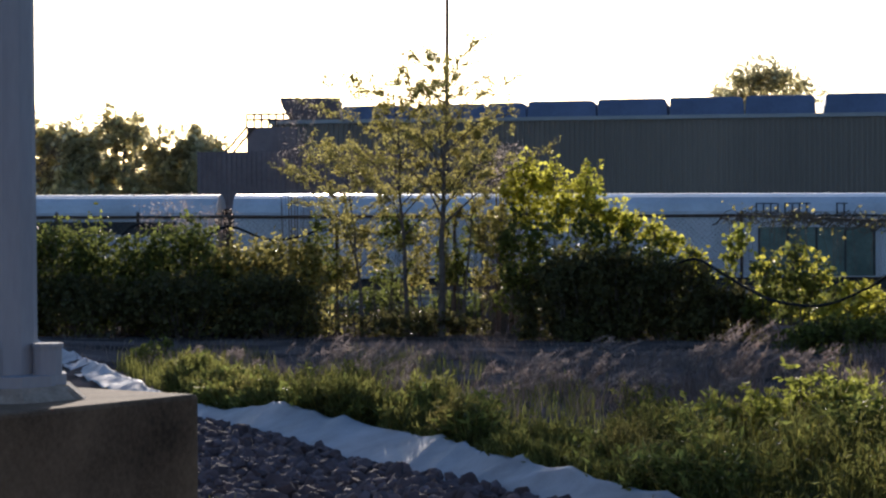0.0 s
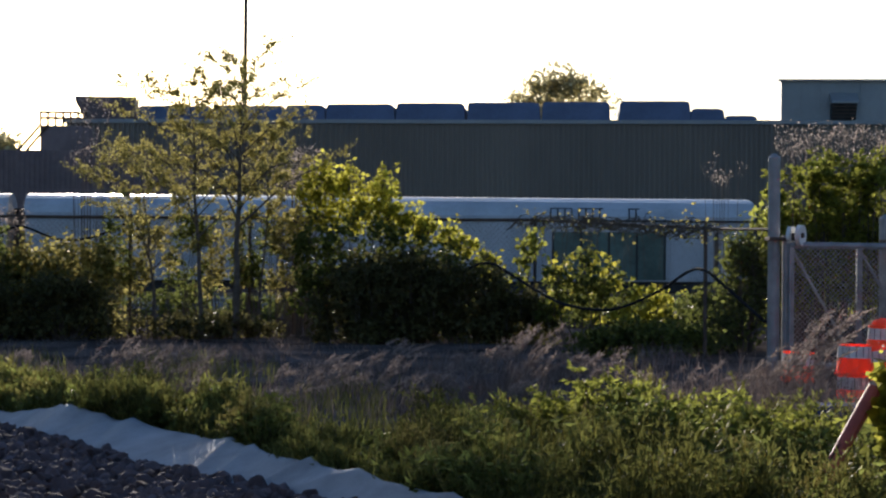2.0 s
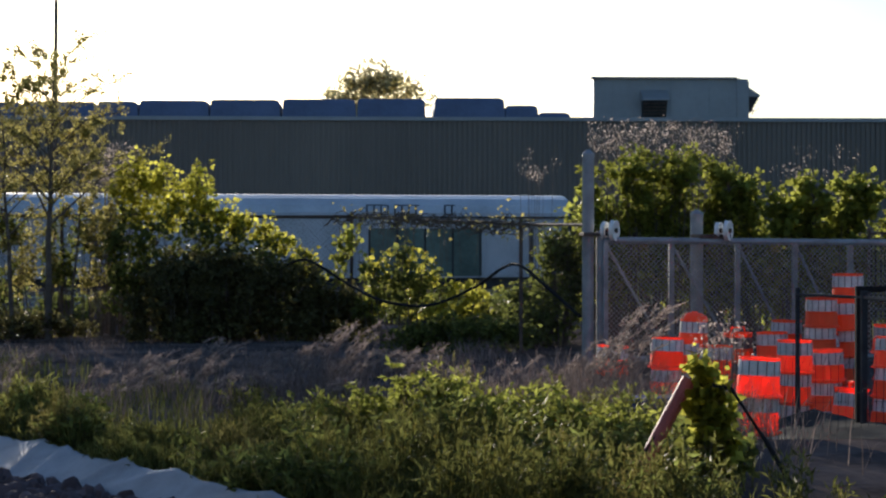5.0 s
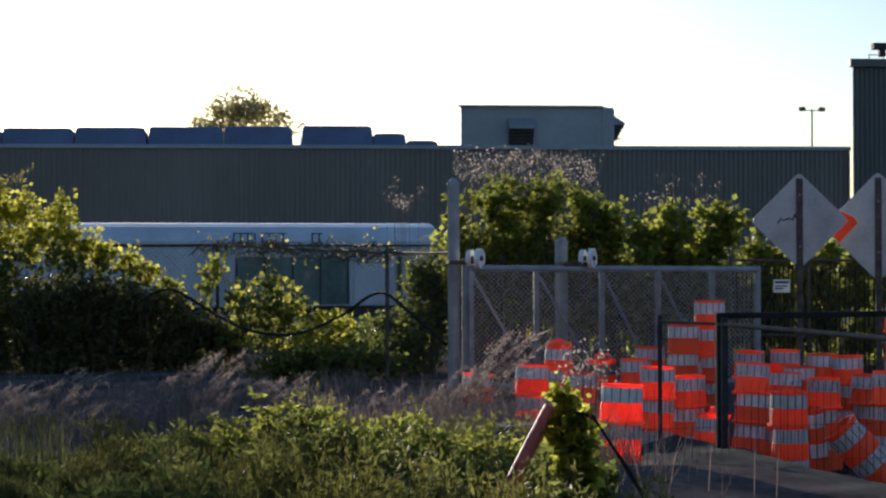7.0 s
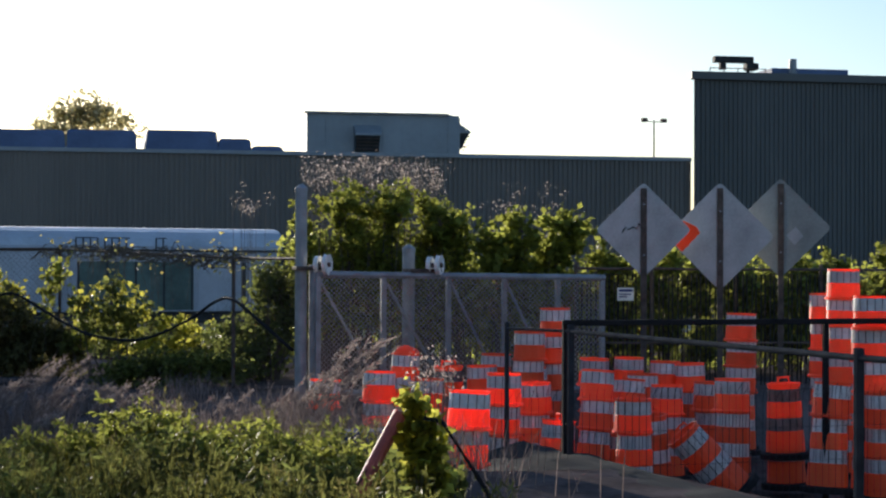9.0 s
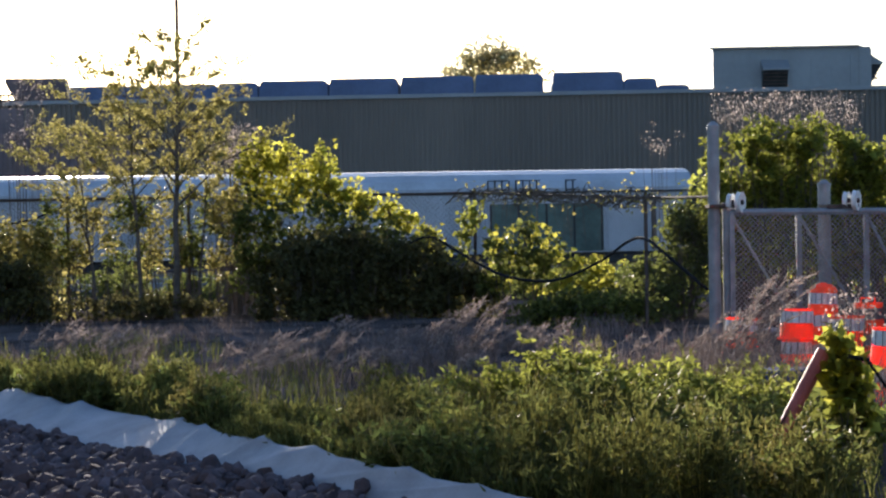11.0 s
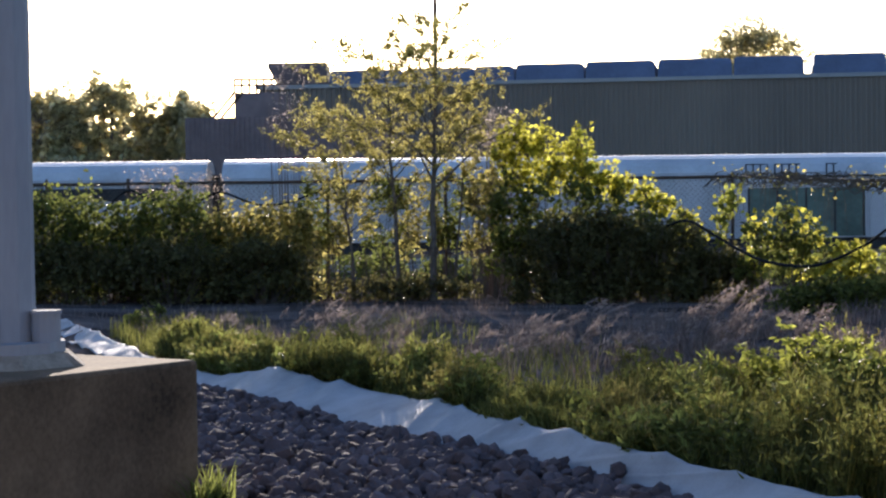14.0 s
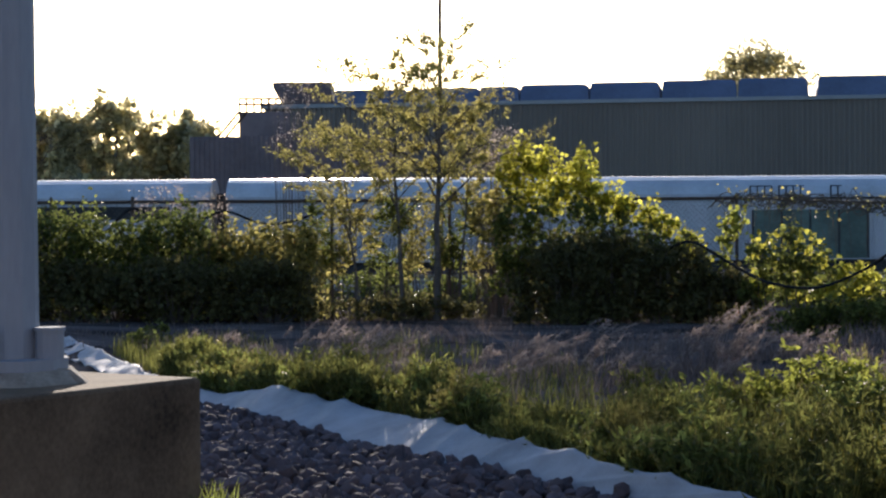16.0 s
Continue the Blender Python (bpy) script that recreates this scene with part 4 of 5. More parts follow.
def sapling(name, label, x, y, h, spread, n, leaf, material, seed, trunk=.05, first=.25, limbs=16, category="tree", z0=0.0, up=.6, puff=.045, twig=.007):
    """A tapered trunk with rising limbs, twigs and scattered small leaves."""
    rng = np.random.default_rng(seed)
    t = thing(name, label, category, at=(x, y, z0))
    path = [(0, 0, -.15)]
    for i in range(1, 7):
        path.append((rng.normal(0, .012) * h, rng.normal(0, .012) * h, h * i / 6))
    part("trunk", Shape().tube(path, trunk, 8, trunk * .12), BARK, t)
    pts = []
    for i in range(limbs):
        zf = first + (.97 - first) * i / limbs
        a = i * 2.4 + rng.uniform(-.5, .5)
        l = spread * (1.12 - .72 * zf) * rng.uniform(.7, 1.15)
        k = min(5, int(zf * 6))
        b0 = np.array(path[k]) * (1 - (zf * 6 - k)) + np.array(path[k + 1]) * (zf * 6 - k)
        d = np.array([math.cos(a), math.sin(a), up * rng.uniform(.5, 1.3)])
        p1, p2 = b0 + d * l * .5, b0 + d * l * np.array([1, 1, 1.15])
        lb = Shape().tube([b0, p1, p2], trunk * .38 * (1.2 - zf), 5, trunk * .06)
        for j in range(8):
            s = b0 + (p2 - b0) * rng.uniform(.3, 1)
            e = s + rng.normal(0, .26, 3) * l + np.array([0, 0, .16 * l])
            lb.tube([s, e], twig, 4, twig * .4)
            m = max(2, n // (limbs * 8))
            u = rng.uniform(.1, 1.1, (m, 1))
            pts.append(s + (e - s) * u + rng.normal(0, puff * l + .03, (m, 3)))
        part("limb", lb, BARK, t)
    tagged(part("foliage", leaf_cloud(np.concatenate(pts), leaf, rng=rng), material, t), kind="stuff")
    return t


# far trees, with distance haze painted into their pale leaf colour
far_rng = random.Random(8)
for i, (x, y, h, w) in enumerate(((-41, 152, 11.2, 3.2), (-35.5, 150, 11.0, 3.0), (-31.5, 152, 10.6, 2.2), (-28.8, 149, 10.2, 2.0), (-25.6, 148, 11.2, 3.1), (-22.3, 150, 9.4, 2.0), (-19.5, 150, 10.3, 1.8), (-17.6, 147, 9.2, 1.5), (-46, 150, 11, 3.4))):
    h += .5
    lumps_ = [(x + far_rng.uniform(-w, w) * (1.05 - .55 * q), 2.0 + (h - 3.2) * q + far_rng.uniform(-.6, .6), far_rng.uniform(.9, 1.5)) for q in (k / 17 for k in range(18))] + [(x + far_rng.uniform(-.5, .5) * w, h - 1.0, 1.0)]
    ft = vine_mass("far_tree", "full olive-green tree in the distant wood", lumps_, y, .6, 4600, .5, FAR_LEAF_HAZED, 300 + i, category="tree", stem=.1)
    part("trunk", Shape().tube([(0, 0, -.3), (.1, 0, h * .5), (.2, 0, h * .9)], .3, 8, .08), BARK, ft)
bush("far_thicket", "thicket at the foot of the distant wood", -29, 145, 15, 2, 6.0, 6000, .4, FAR_LEAF_HAZED, 320, lumps=40)
sapling("bare_tree", "pale bare tree in the distant wood", -31, 140, 11.3, 3.0, 500, .14, DRY, 333, .14, .35, 18, up=1.2, twig=.03)
broad = bush("far_tree", "broad green tree rising behind the hall", 25.2, 150, 4.5, 1.2, 6.0, 4600, .4, FAR_LEAF_HAZED, 330, lumps=26, z0=10.4, category="tree", shoots=44)
part("trunk", Shape().tube([(0, 0, -10.6), (.1, 0, -4), (0, 0, 1.5)], .45, 10, .2), BARK, broad)
for a_ in (0, 1.3, 2.6, 3.9, 5.2):
    part("limb", Shape().tube([(0, 0, -3), (1.4 * math.cos(a_), 1.4 * math.sin(a_), -.5), (3.0 * math.cos(a_), 2.4 * math.sin(a_), 2.2)], .16, 6, .05), BARK, broad)
sapling("bare_tree", "thin bare tree behind the hall", 50.5, 135, 12.2, 3.2, 260, .12, DRY, 331, .16, .4, 18, up=1.2, twig=.03)

# hedge on the fence
for i, (x, y, h, r, mt) in enumerate(((-13.5, 41.3, 2.6, 1.4, LEAF_GREEN), (-11.6, 41.2, 2.6, 1.3, LEAF_GREEN), (-9.7, 41.2, 2.5, 1.3, LEAF_GREEN), (-8.3, 41.0, 2.75, 1.1, LEAF_GREEN), (-7.0, 41.3, 2.3, 1.2, LEAF_GREEN), (-5.7, 41.2, 2.65, 1.2, LEAF_GREEN), (-4.4, 41.3, 2.3, 1.2, LEAF_OLIVE),
                                      (-3.3, 41.2, 2.4, 1.1, LEAF_OLIVE), (-7.7, 40.4, 1.4, 1.4, LEAF_DARK), (-5.6, 40.3, 1.5, 1.4, LEAF_DARK), (-3.6, 40.3, 1.4, 1.3, LEAF_DARK), (-10.2, 40.4, 1.5, 1.5, LEAF_DARK),
                                      (-12.5, 43.6, 2.2, 1.6, LEAF_GREEN), (-9.2, 43.6, 2.0, 1.8, LEAF_DARK), (-6.2, 43.6, 1.9, 1.8, LEAF_DARK), (-3.9, 43.6, 1.8, 1.5, LEAF_DARK))):
    bush("hedge_shrub", "dense green shrub growing along the railway fence", x, y, r, .8, h, 4200, .11, mt, 10 + i, lumps=24, shoots=26)
# saplings
young_tree("slender young tree with sparse olive leaves by the fence", -.05, 40.6, 5.85, 2.05, 31, .085, 28, .42, lean=(.12, 0))
young_tree("leaning young tree with sparse olive leaves by the fence", -.8, 40.8, 5.3, 2.2, 32, .06, 24, .42, lean=(-.25, 0), side=-.25)
young_tree("low spreading young tree with sparse olive leaves", -1.75, 41.0, 3.75, 2.0, 33, .045, 18, .4, lean=(-.4, 0), side=-.2)
young_tree("thin young tree with sparse olive leaves by the fence", .45, 41.0, 4.6, 1.0, 37, .035, 12, .45, lean=(.35, 0))
bush("fence_shrub", "olive green undergrowth at the foot of the saplings", -.8, 40.6, 2.0, .6, .55, 3000, .09, LEAF_DARK, 36)
hang_rng = random.Random(29)
for i, x in enumerate((-2.7, -1.9, -1.1, -.3, .5, 1.1)):
    vine_mass("fence_shrub", "olive green saplings and vines hanging in the fence", [(x + hang_rng.uniform(-.45, .45), hang_rng.uniform(.95, 2.45), hang_rng.uniform(.2, .34)) for _ in range(11)], 41.4, .25, 1150, .085, LEAF_OLIVE if i % 2 else LEAF_GREEN, 130 + i, wide=.36, stem=.014)
# the great vine-covered mound: sun painted into crown leaves, shade into dark leaves
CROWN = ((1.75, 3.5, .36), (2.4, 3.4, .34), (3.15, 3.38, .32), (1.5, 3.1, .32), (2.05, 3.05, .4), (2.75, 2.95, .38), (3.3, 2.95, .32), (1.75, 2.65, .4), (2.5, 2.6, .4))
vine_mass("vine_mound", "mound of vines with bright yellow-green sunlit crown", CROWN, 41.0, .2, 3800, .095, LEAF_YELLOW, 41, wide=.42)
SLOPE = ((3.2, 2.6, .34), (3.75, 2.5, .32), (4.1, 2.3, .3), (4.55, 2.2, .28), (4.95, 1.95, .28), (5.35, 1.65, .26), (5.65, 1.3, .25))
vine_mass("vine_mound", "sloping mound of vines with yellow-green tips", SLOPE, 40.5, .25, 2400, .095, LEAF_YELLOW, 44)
vine_mass("vine_shrub", "thin vines with few green leaves among the saplings", ((1.25, 2.5, .34), (.95, 2.0, .36), (1.2, 1.5, .36)), 40.8, .3, 420, .1, LEAF_OLIVE, 49)
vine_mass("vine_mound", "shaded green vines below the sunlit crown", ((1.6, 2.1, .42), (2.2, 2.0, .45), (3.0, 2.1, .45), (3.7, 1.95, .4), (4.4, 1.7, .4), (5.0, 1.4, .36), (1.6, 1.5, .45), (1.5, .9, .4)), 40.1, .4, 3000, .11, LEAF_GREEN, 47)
bush("vine_mound", "large mound of vines on the fence, leaves darkened for shade", 3.1, 39.9, 1.5, .9, 1.9, 7000, .12, LEAF_DARK, 42, lumps=34)
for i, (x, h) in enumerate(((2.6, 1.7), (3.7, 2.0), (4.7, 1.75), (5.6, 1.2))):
    bush("vine_mound", "mound of vines at the fence with shade put into dark leaves", x, 39.0 - .2 * i, 1.1, .6, h, 5600, .1, LEAF_DARK, 80 + i, lumps=22, shoots=18)
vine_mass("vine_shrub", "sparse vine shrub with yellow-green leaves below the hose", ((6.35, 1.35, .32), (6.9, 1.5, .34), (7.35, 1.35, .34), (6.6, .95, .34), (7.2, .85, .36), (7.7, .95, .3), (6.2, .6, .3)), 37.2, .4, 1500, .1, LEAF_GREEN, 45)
# sun on the vine tips, put in as separate yellow leaves
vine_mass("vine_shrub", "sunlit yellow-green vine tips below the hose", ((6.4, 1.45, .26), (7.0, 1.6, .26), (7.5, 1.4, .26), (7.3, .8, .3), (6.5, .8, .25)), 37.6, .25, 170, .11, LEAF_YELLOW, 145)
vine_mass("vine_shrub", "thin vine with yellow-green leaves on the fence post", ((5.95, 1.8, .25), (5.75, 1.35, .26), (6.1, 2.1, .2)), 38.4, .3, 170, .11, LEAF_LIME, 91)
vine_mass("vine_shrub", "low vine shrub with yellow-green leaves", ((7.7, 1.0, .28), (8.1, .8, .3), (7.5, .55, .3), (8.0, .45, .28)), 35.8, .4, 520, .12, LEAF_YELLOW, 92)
for i, (x, y, r, h) in enumerate(((7.9, 34, 1.0, .75), (8.9, 36, 1.0, .95), (7.0, 34.6, 1.0, .55), (9.6, 37.5, .9, 1.3))):
    bush("vine_shrub", "low green shrub by the gate post", x, y, r, .8, h, 2400, .09, LEAF_GREEN, 146 + i, lumps=16)
bush("vine_shrub", "green shrub behind the gate post", 9.9, 36, .6, .6, 2.5, 3000, .11, LEAF_GREEN, 47, lumps=18)
vt = thing("vine_tangle", "brown tangle of bare vines with few leaves on the fence rail", "vine")
rv = np.random.default_rng(77)
tv, tl = Shape(), []
for i in range(90):
    u0 = rv.uniform(-.25, .95)
    pts = []
    for k in range(5):
        u = u0 + .06 * k
        pts.append((6.66 + 1.78 * u + rv.normal(0, .03), 42 - 8.6 * u, 2.6 - .25 * u + rv.normal(.02, .1) - .12 * (k in (0, 4))))
    tv.tube(pts, .012, 4, .005)
    if i % 3 == 0:
        tl.append(np.array(pts[2]) + rv.normal(0, .1, (9, 3)))
for i in range(26):
    u = rv.uniform(-.1, .8)
    x, y = 6.66 + 1.78 * u, 42 - 8.6 * u
    tv.tube([(x, y, 2.55 - .25 * u), (x + rv.normal(0, .06), y, 2.1), (x + rv.normal(0, .1), y, rv.uniform(1.3, 1.8))], .008, 4, .004)
tagged(part("vine_work", tv, BARK, vt), kind="stuff")
tagged(part("foliage", leaf_cloud(np.concatenate(tl), .07, rng=rv), LEAF_OLIVE, vt), kind="stuff")
# behind the gate
gate_rng = random.Random(17)
for i, (x, h) in enumerate(((10.9, 3.1), (11.9, 3.4), (12.8, 3.35), (13.7, 2.9))):
    bush("yard_shrub", "tall leafy green shrub behind the gate", x, 36.2, .9, .4, h, 3600, .11, LEAF_LIME, 150 + i, lumps=24, shoots=20, low=.3)
for i, (x, y, r, h) in enumerate(((10.75, 35.3, .55, 3.45), (11.7, 35.5, .65, 3.8), (12.65, 35.6, .65, 3.75), (13.5, 35.6, .5, 3.35))):
    tops_ = [(x + gate_rng.uniform(-r, r), h * q + gate_rng.uniform(-.15, .1), gate_rng.uniform(.24, .36)) for q in (.3, .38, .45, .52, .58, .64, .7, .76, .82, .86, .9, .93)]
    vine_mass("yard_shrub", "tall leafy green shrub behind the gate", tops_ + [(x - .3 * r, h - .12, .17), (x + .45 * r, h - .2, .17)], y, .35, 3600, .115, LEAF_LIME, 50 + i, wide=.34, droop=-.2)
for i, (x, r, h) in enumerate(((14.35, .5, 3.35), (15.75, .4, 3.35), (15.0, .7, 2.75), (16.9, .9, 2.6), (18.4, .9, 2.5), (20.0, 1.0, 2.4), (21.6, .9, 2.4), (23.3, .6, 2.85), (25, 1.2, 2.4), (27.2, 1.2, 2.4))):
    tops_ = [(x + gate_rng.uniform(-r, r) * (1.15 - q * .5), h * q, gate_rng.uniform(.24, .36)) for q in (.25, .32, .4, .47, .55, .62, .7, .76, .82, .88, .92)]
    vine_mass("yard_shrub", "bright green vine shrub on the yard fence", tops_, 35, .35, 2600, .14, LEAF_LIME, 60 + i, wide=.44)
for i in range(9):
    bush("yard_shrub", "green vine thicket behind the yard fence", 14.2 + 1.5 * i, 36.2, 1.1, .5, 2.4 + .2 * (i % 3), 2600, .13, LEAF_LIME, 160 + i, lumps=18)


# dry seed heads above the shrubs
def seed_heads(x, y, z0, w, h, n, seed, z=0.0):
    rng = np.random.default_rng(seed)
    t = thing("dry_stalks", "bare twigs with pale dry seed clusters", "dry plant", at=(x, y, z))
    st, pts = Shape(), []
    for i in range(n):
        a = rng.uniform(-w, w)
        e = np.array([a * 1.1, rng.normal(0, .3), z0 + h * rng.uniform(.3, 1)])
        st.tube([(a * .8, e[1], 0), (a * .95, e[1], e[2] * .6), tuple(e)], .01, 4, .003)
        pts.append(e + rng.normal(0, .085, (15, 3)))
    tagged(part("twig_work", st, DRY, t), kind="stuff")
    tagged(part("seed_fluff", leaf_cloud(np.concatenate(pts), .036, rng=rng), PINK_SEED, t), kind="stuff")


seed_heads(12.0, 36.0, 3.5, 1.35, .9, 130, 71)
seed_heads(15.3, 36.0, 3.1, .9, .9, 12, 76)
seed_heads(8.35, 22.75, 1.0, .28, .6, 26, 78, z=-.6)
seed_heads(-5.9, 43.5, 1.9, 1.0, 1.1, 80, 72)
seed_heads(1.3, 42.5, 2.9, .5, 1.3, 80, 73)
seed_heads(-3.6, 46, 3.0, .45, 2.8, 34, 74)
seed_heads(9.7, 37, 2.6, .3, 1.2, 10, 75)

# ---- foreground: fabric edge and rocks ----
def along(poly, s):
    k = min(len(poly) - 2, int(s * (len(poly) - 1)))
    u = s * (len(poly) - 1) - k
    return (poly[k][0] * (1 - u) + poly[k + 1][0] * u, poly[k][1] * (1 - u) + poly[k + 1][1] * u)


geo = Shape()
NS, NT = 420, 12
rk = random.Random(12)
PEAKS = [(rk.uniform(.3, 1), rk.uniform(.02, .075), rk.uniform(.01, .03)) for _ in range(14)]
for i in range(NS + 1):
    a, b_ = along(EDGE, i / NS), along(NEAR, i / NS)
    for j in range(NT + 1):
        u = j / NT
        x, y = a[0] * (1 - u) + b_[0] * u, a[1] * (1 - u) + b_[1] * u
        s = i / NS + .02 * (u - .5)
        fold = .018 * noise.noise((x * 2.5 + y * .5, y * .9, 3.3)) + .01 * noise.noise((x * 7, y * 5, 1.3))
        for ps, ph_, pw in PEAKS:
            fold += ph_ * max(0, 1 - abs(s - ps) / pw) ** 1.3 * (1 - .8 * u)
        far_ = 1 - smoothstep(.2, .42, i / NS)
        fold += far_ * (.1 * noise.noise((x * 2.2, y * .8, 6.1)) + .05 * noise.noise((x * 5, y * 2, 2.7)))
        z = (.235 - .1 * far_) * (1 - u) ** .9 + .03 + fold
        geo.v.append((x, y, max(z, ground_z(x, y) + .012)))
for i in range(NS):
    for j in range(NT):
        k = i * (NT + 1) + j
        geo.f.append((k, k + 1, k + NT + 2, k + NT + 1))
cloth = single("geotextile_sheet", geo, FABRIC, "wrinkled white geotextile sheet lying along the riprap edge", "geotextile", smooth=True)
sol = cloth.modifiers.new("thickness", "SOLIDIFY")
sol.thickness = .006


def rock_mesh(seed, r):
    """An angular quarried block: the hull of scattered corners."""
    rs = np.random.default_rng(seed)
    b = bmesh.new()
    stretch_ = rs.uniform(.75, 1.15, 3) * np.array([1.1, 1, .8])
    for k in range(22):
        d = rs.normal(0, 1, 3)
        b.verts.new(d / np.linalg.norm(d) * r * rs.uniform(.85, 1.1) * stretch_)
    hull = bmesh.ops.convex_hull(b, input=b.verts[:])
    bmesh.ops.delete(b, geom=[g for g in hull["geom_interior"] if isinstance(g, bmesh.types.BMVert)], context="VERTS")
    return Shape().take(b)


def inside_rocks(x, y):
    """Between the sheet's lower edge and the footing."""
    for (x0, y0), (x1, y1) in zip(NEAR, NEAR[1:]):
        if y1 <= y <= y0:
            return x < x0 + (x1 - x0) * (y0 - y) / (y0 - y1) + .02
    return False


rr = np.random.default_rng(9)
rocks = thing("riprap", "bed of grey angular riprap stones", "riprap", kind="structure")
meshes = [rock_mesh(100 + i, 1.0).mesh("stone", STONE) for i in range(8)]
near, rest = [], []
for gy in np.arange(10.9, 25, .105):
    for gx in np.arange(-4.5, 3.0, .105):
        x, y = gx + rr.uniform(-.05, .05), gy + rr.uniform(-.05, .05)
        if not inside_rocks(x, y) or x < -4.2 or abs((x + 2.93) * .829 - (y - 12.47) * .559) < .95 and abs((x + 2.93) * .559 + (y - 12.47) * .829) < .95:
            continue
        (near if y < 14.6 and -1.3 < x < 1.2 and len(near) < 300 else rest).append((x, y, rr.uniform(.045, .075) * (1.35 if rr.uniform() < .12 else 1)))
for x, y, s in near:
    o = new("stone", meshes[int(rr.integers(8))])
    o.parent = rocks
    o.matrix_local = pose(x, y, ground_z(x, y) + s * .6 + rr.uniform(0, .06), rr.uniform(0, 360), rr.uniform(0, 40), rr.uniform(0, 360)) @ Matrix.Diagonal((s * rr.uniform(.85, 1.35), s, s * rr.uniform(.8, 1.1), 1))
far_rocks = Shape()
protos = [(m_ := [v.co.copy() for v in me.vertices], [tuple(p.vertices) for p in me.polygons]) for me in meshes]
for x, y, s in rest:
    vs, fs_ = protos[int(rr.integers(8))]
    M_ = pose(x, y, ground_z(x, y) + s * .6 + rr.uniform(0, .06), rr.uniform(0, 360), rr.uniform(0, 40), rr.uniform(0, 360)) @ Matrix.Diagonal((s * rr.uniform(.85, 1.35), s, s, 1))
    far_rocks.poly([M_ @ v for v in vs], fs_)
tagged(part("stones", far_rocks, STONE, rocks), kind="stuff")


# ---- weeds ----
rw = np.random.default_rng(21)
WEED_MATS = (LEAF_WEED, LEAF_GREEN, mat("straw green weed leaf", (0.11, 0.1, 0.032), 0.6, dark=0.7, scale=0.5, fine=8, bump=0, spread=0.5, translucent=0.55, spec=0.2))
leafp, stalk = [[], [], []], Shape()
for k in range(9000):
    x = rw.uniform(-3.6, 6.2)
    ye = edge_y(x)
    deep = 2.6 if x < 1.5 else max(2.6, 19.0 - ye)
    y = ye + .3 + deep * rw.uniform(0, 1) ** 1.1
    if y < 11.5 or (x > .37 * y and y > 13.5) or (x > 4.4 and y < 15.4 and rw.uniform() < .85):
        continue
    clump = noise.noise((x * 2.3, y * 1.3, 2.2))
    if rw.uniform(-.3, .36) > clump + (.1 if y - ye < 1.0 else 0):
        continue
    tall = (.36 if x < .2 else .29 if x < 1.5 else .34) + .5 * max(0, clump) + .4 * max(0, noise.noise((x * .45, y * .4, 9.1)))
    if 2.2 < x < 4.6 and 14.0 < y < 19:
        tall += .38 * max(0, .3 + noise.noise((x * 1.3, y * .7, 3.0)))
    tall *= 1 - .45 * smoothstep(1.6, 2.8, -x)
    h = min(1.0, tall) * rw.uniform(.45, 1.1)
    z = ground_z(x, y)
    pick = noise.noise((x * .9, y * .9, 5)) + rw.uniform(-.2, .2)
    mi = 0 if pick < .05 else 1 if pick < .3 else 2
    b0 = np.array([x, y, z])
    for s_ in range(2):
        e = b0 + np.array([rw.normal(0, .1), rw.normal(0, .1), h * rw.uniform(.75, 1.1)])
        stalk.tube([tuple(b0 - np.array([0, 0, .03])), tuple(e)], .005, 3, .002)
        m = int(10 + 34 * h)
        u = rw.uniform(.08, 1.02, (m, 1)) ** .8
        leafp[mi].append(b0 + (e - b0) * u + rw.normal(0, 1, (m, 3)) * np.array([.045, .045, .02]) * (1.3 - .9 * u))
weeds = thing("weeds", "thick green weeds along the fabric edge", "weeds", kind="stuff")
tagged(part("stalk_work", stalk, LEAF_OLIVE, weeds), kind="stuff")
for mi, ls in zip((0, 1, 2), leafp):
    tagged(part("foliage", leaf_cloud(np.concatenate(ls), (.075, .075, .06)[mi], rng=rw, droop=(-.7, -.2, -.7)[mi], wide=(.11, .2, .11)[mi]), WEED_MATS[mi], weeds), kind="stuff")
def sumac(x, y, h, n, seed):
    """A young shrub of arching stems with paired narrow leaflets."""
    rng = np.random.default_rng(seed)
    t = thing("sumac_shrub", "young shrub with long paired green leaflets among weeds", "shrub", "young shrubs", at=(x, y, ground_z(x, y)))
    st, pts = Shape(), []
    for i in range(n):
        a = rng.uniform(0, 6.28)
        top = np.array([rng.normal(0, .16), rng.normal(0, .12), h * rng.uniform(.55, 1)])
        st.tube([(top[0] * .2, top[1] * .2, -.03), tuple(top * .6), tuple(top)], .007, 4, .003)
        for j in range(6):
            b = a + j * 1.05
            s0 = top * rng.uniform(.6, 1)
            d = np.array([math.cos(b), math.sin(b), rng.uniform(.05, .5)]) * rng.uniform(.14, .26)
            st.tube([tuple(s0), tuple(s0 + d)], .003, 3, .0015)
            u = np.linspace(.15, 1, 7)[:, None]
            side = np.array([-math.sin(b), math.cos(b), 0]) * .012
            pts += [s0 + d * u + side, s0 + d * u - side]
    tagged(part("stem_work", st, BARK, t), kind="stuff")
    tagged(part("foliage", leaf_cloud(np.concatenate(pts), .075, rng=rng, wide=.2, droop=.1), LEAF_LIME, t), kind="stuff")


for i, (x, y, h) in enumerate(((3.42, 17.2, .95), (3.7, 17.1, .88), (3.0, 17.3, .72), (4.25, 17.0, .7), (4.8, 16.9, .66), (4.5, 17.3, .74), (2.6, 17.6, .55), (5.2, 16.6, .6), (3.9, 16.4, .7), (3.3, 16.2, .6))):
    sumac(x, y, h, 9, 600 + i)
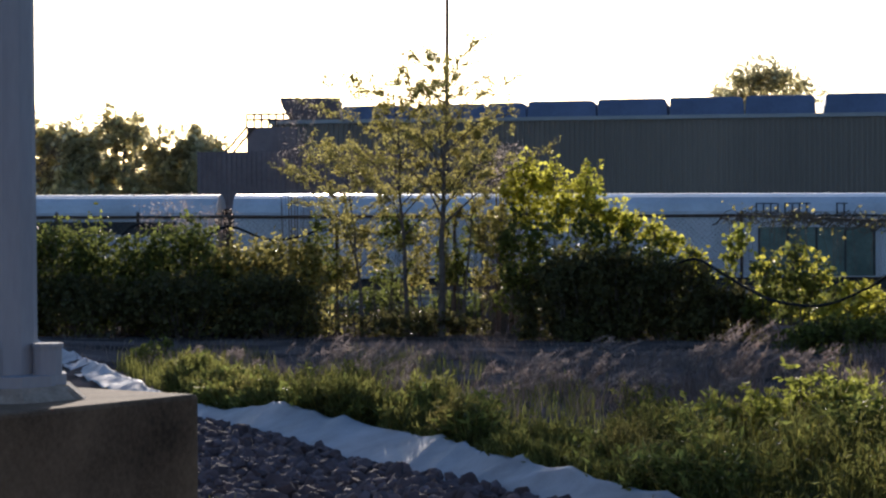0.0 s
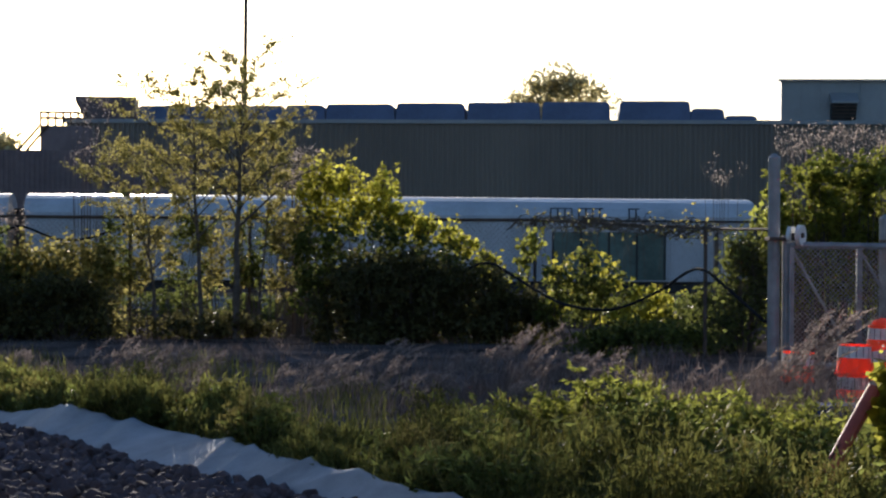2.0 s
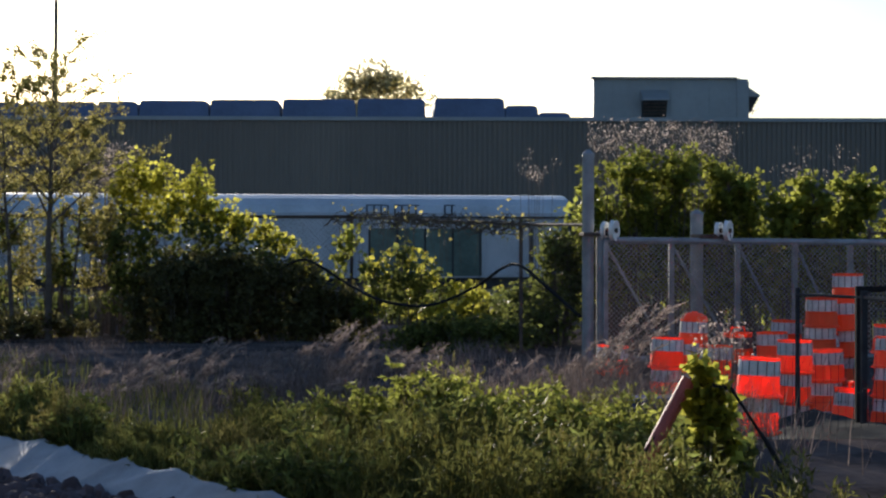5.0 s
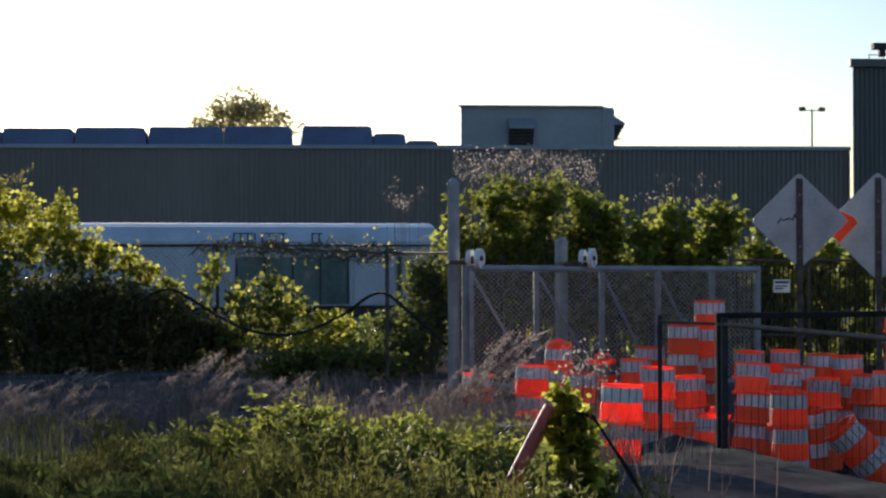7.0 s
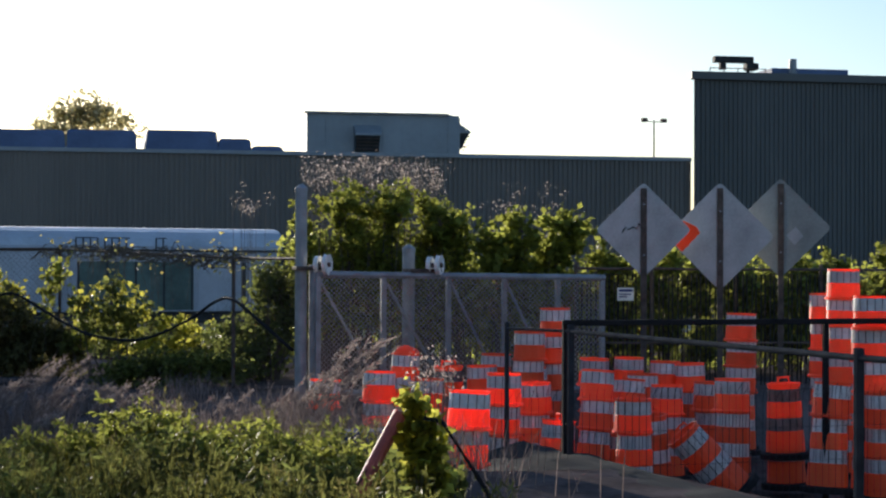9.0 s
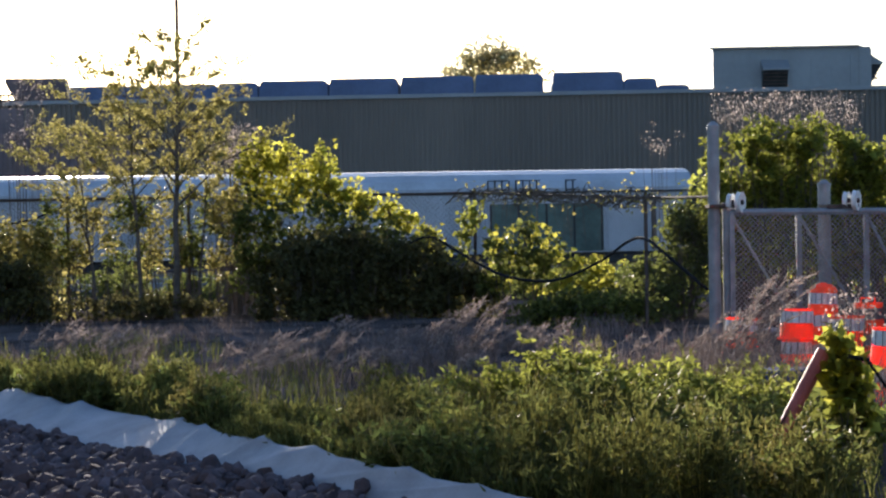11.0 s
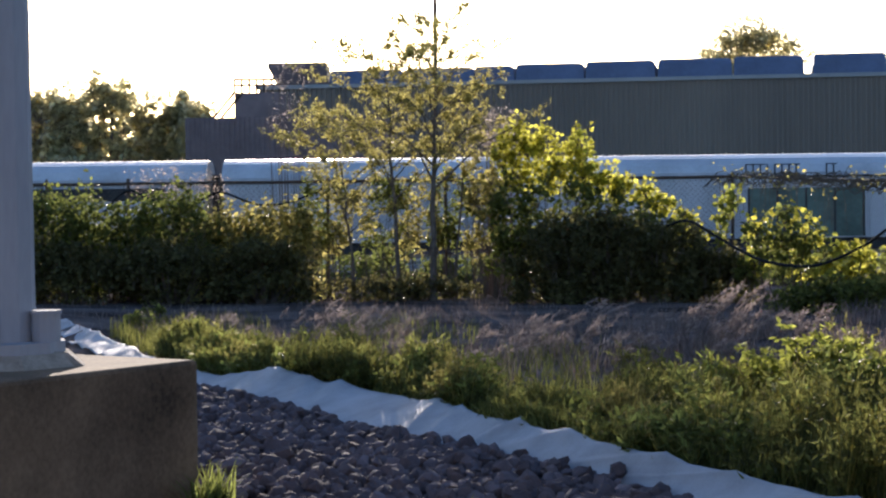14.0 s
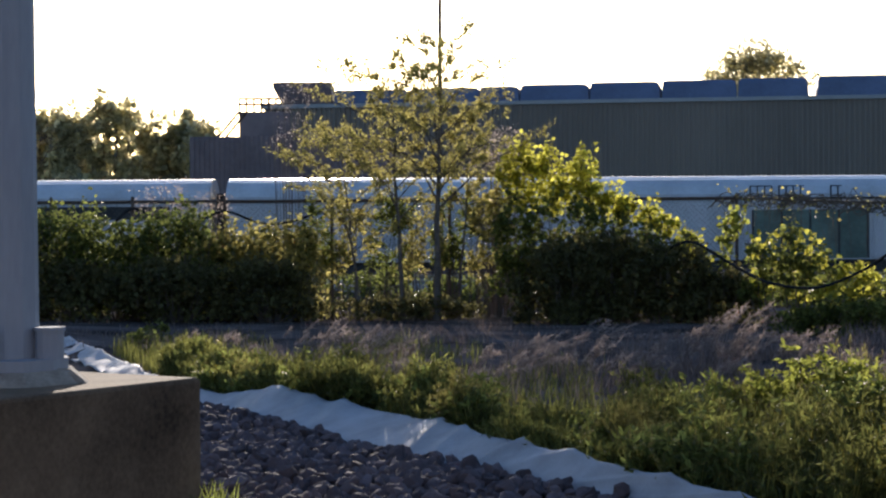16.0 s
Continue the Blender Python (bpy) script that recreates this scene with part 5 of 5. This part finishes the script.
# grass
gp, gh = [], []
for k in range(15000):
    x = rw.uniform(-5, 9)
    y = edge_y(x) + .25 + rw.uniform(0, 1) ** 1.6 * 14
    if y > 33 or (x > .39 * y and y < 23) or noise.noise((x * .6, y * .4, 7)) < -.12 or x > 8.4:
        continue
    gp.append((x, y, ground_z(x, y)))
    gh.append(rw.uniform(.1, .36))
for k in range(500):
    x, y = rw.uniform(-3.2, 1.8), rw.uniform(10.8, 11.9)
    gp.append((x, y, ground_z(x, y)))
    gh.append(rw.uniform(.08, .25))
tuft_p = [(-1.55 + rw.normal(0, .06), 12.5 + rw.normal(0, .09), 0) for _ in range(150)]
single("grass_tuft", blades(tuft_p, rw.uniform(.15, .42, 150), .01, 1.0, rw), LEAF_GREEN, "tuft of broad bright green grass beside the footing", "grass", "stuff")
single("grass", blades(gp, gh, .007, .7, rw), LEAF_WEED, "rough green grass between the weeds", "grass", "stuff")
# dead grass
dp, dh = [], []
for k in range(16000):
    x, y = rw.uniform(-5, 8.6), rw.uniform(21, 33)
    if y < edge_y(x) + 1.5 or noise.noise((x * .9, y * .5, 11)) < .12:
        continue
    dp.append((x, y, ground_z(x, y)))
    dh.append(rw.uniform(.12, .42))
for k in range(5000):
    x, y = rw.normal(6.7, .45), rw.normal(20.8, 1.8)
    if x > 7.6 or y < 15 or k > 2600:
        continue
    dp.append((x, y, ground_z(x, y)))
    dh.append(rw.uniform(.2, .75))
for k in range(7000):
    x, y = rw.uniform(-9, 8), rw.uniform(29, 40)
    if noise.noise((x * .5, y * .8, 15)) < .05:
        continue
    dp.append((x, y, ground_z(x, y)))
    dh.append(rw.uniform(.05, .2))
single("dead_grass", blades(dp, dh, .005, 1.3, rw), DRY, "matted pale dead grass", "dry grass", "stuff")


def plume_grass(x, y, h, n, lean, seed):
    """A clump of tall dead grass whose feathery heads bend over."""
    rng = np.random.default_rng(seed)
    t = thing("plume_grass", "clump of tall dead grass with feathery bent heads", "dry grass", "plume grasses", at=(x, y, ground_z(x, y)))
    st, bp, bh = Shape(), [], []
    hs = Shape()
    for i in range(n):
        hh = h * rng.uniform(.6, 1.05)
        b0 = np.array([rng.normal(0, .16), rng.normal(0, .12), 0])
        l = lean * hh * rng.uniform(.5, 1.2)
        pts = [b0, b0 + np.array([l * .15, 0, hh * .5]), b0 + np.array([l * .5, rng.normal(0, .05), hh * .85]), b0 + np.array([l * .95, rng.normal(0, .08), hh])]
        st.tube(pts, .005, 4, .002)
        s, e = pts[2], pts[3]
        for j in range(46):
            u = rng.uniform(-.35, 1)
            c = s + (e - s) * u
            k = len(hs.v)
            d = (e - s) * .25 + rng.normal(0, .035, 3)
            w = rng.normal(0, .005, 3)
            hs.v += [tuple(c - w), tuple(c + w), tuple(c + d)]
            hs.f.append((k, k + 1, k + 2))
    tagged(part("stalk_work", st, DRY, t), kind="stuff")
    tagged(part("plume_work", hs, BLOSSOM, t), kind="stuff")
    for i in range(60):
        bp.append((rng.normal(0, .2), rng.normal(0, .15), 0))
        bh.append(h * rng.uniform(.3, .7))
    tagged(part("blade_work", blades(bp, bh, .006, 1.3, rng), DRY, t), kind="stuff")


PLUMES = ((3.45, 24.2, 1.0, 20), (3.2, 24.6, .75, 12), (3.75, 24.3, .7, 12), (4.4, 24.2, .6, 12), (2.0, 24.5, .62, 12), (1.5, 25.0, .5, 10), (.9, 24.7, .58, 10), (-1.0, 24.9, .75, 10), (-1.75, 25.1, .8, 8), (2.6, 24.4, .4, 12), (-.5, 25.5, .5, 8), (5.9, 24, .5, 8), (5.2, 24.2, .42, 8),
          (6.3, 22.4, .7, 14), (6.6, 22.2, .95, 18), (6.9, 22.1, 1.25, 18), (6.6, 21.6, .9, 12), (-3.0, 27, .5, 6), (-3.8, 28.5, .5, 6))
tuft_rng = random.Random(44)
TUFTS = tuple((tuft_rng.uniform(-2.2, 7.0), tuft_rng.uniform(22.5, 31), tuft_rng.uniform(.28, .55), 7) for _ in range(34))
for i, (x, y, h, n) in enumerate(PLUMES + TUFTS):
    plume_grass(x, y, h, n, .45 if i < len(PLUMES) else tuft_rng.uniform(.4, 1.1), 400 + i)
# vine over the leaning pipe, its lit and shaded leaves in separate colours
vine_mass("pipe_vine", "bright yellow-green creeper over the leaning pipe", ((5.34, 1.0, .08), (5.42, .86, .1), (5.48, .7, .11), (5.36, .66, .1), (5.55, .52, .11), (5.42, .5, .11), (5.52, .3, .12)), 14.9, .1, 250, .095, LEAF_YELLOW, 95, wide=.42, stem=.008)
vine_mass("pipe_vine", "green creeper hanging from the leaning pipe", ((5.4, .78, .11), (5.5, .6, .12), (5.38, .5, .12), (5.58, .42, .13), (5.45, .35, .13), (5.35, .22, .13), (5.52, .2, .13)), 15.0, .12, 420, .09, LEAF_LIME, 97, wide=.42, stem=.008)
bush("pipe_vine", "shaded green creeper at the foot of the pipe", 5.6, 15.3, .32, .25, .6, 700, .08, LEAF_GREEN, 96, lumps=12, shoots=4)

# green strip between the fence and the track
for i in range(16):
    bush("trackside_weed", "low sunlit green weeds by the track", 4.5 + .75 * i + .3 * math.sin(i * 2.1), 46 + 4.5 * ((i * 7) % 5) / 4, 1.1, .8, .55 + .35 * ((i * 3) % 4) / 3, 1300, .1, LEAF_GREEN if i % 3 else LEAF_YELLOW, 500 + i, lumps=12, shoots=10)
for i in range(6):
    bush("trackside_weed", "sunlit green weeds by the track", -3.4 + 1.25 * i, 46.5 + 1.5 * (i % 2), 1.0, .7, .75 + .2 * (i % 3), 1300, .1, LEAF_GREEN, 530 + i, lumps=12, shoots=12)
for i in range(3):
    bush("trackside_weed", "low sunlit green weeds by the track", -11 + 2.6 * i, 47, 1.4, .8, .7, 1300, .1, LEAF_GREEN, 520 + i, lumps=12, shoots=8)
for i, (x, y, h) in enumerate(((-4.7, 29.5, .5), (-4.9, 32.5, .4), (-4.2, 29.0, .3))):
    bush("weed_clump", "small bright green weed clump on bare soil", x, y, .28, .25, h, 500, .07, LEAF_GREEN, 540 + i, lumps=10, shoots=8)
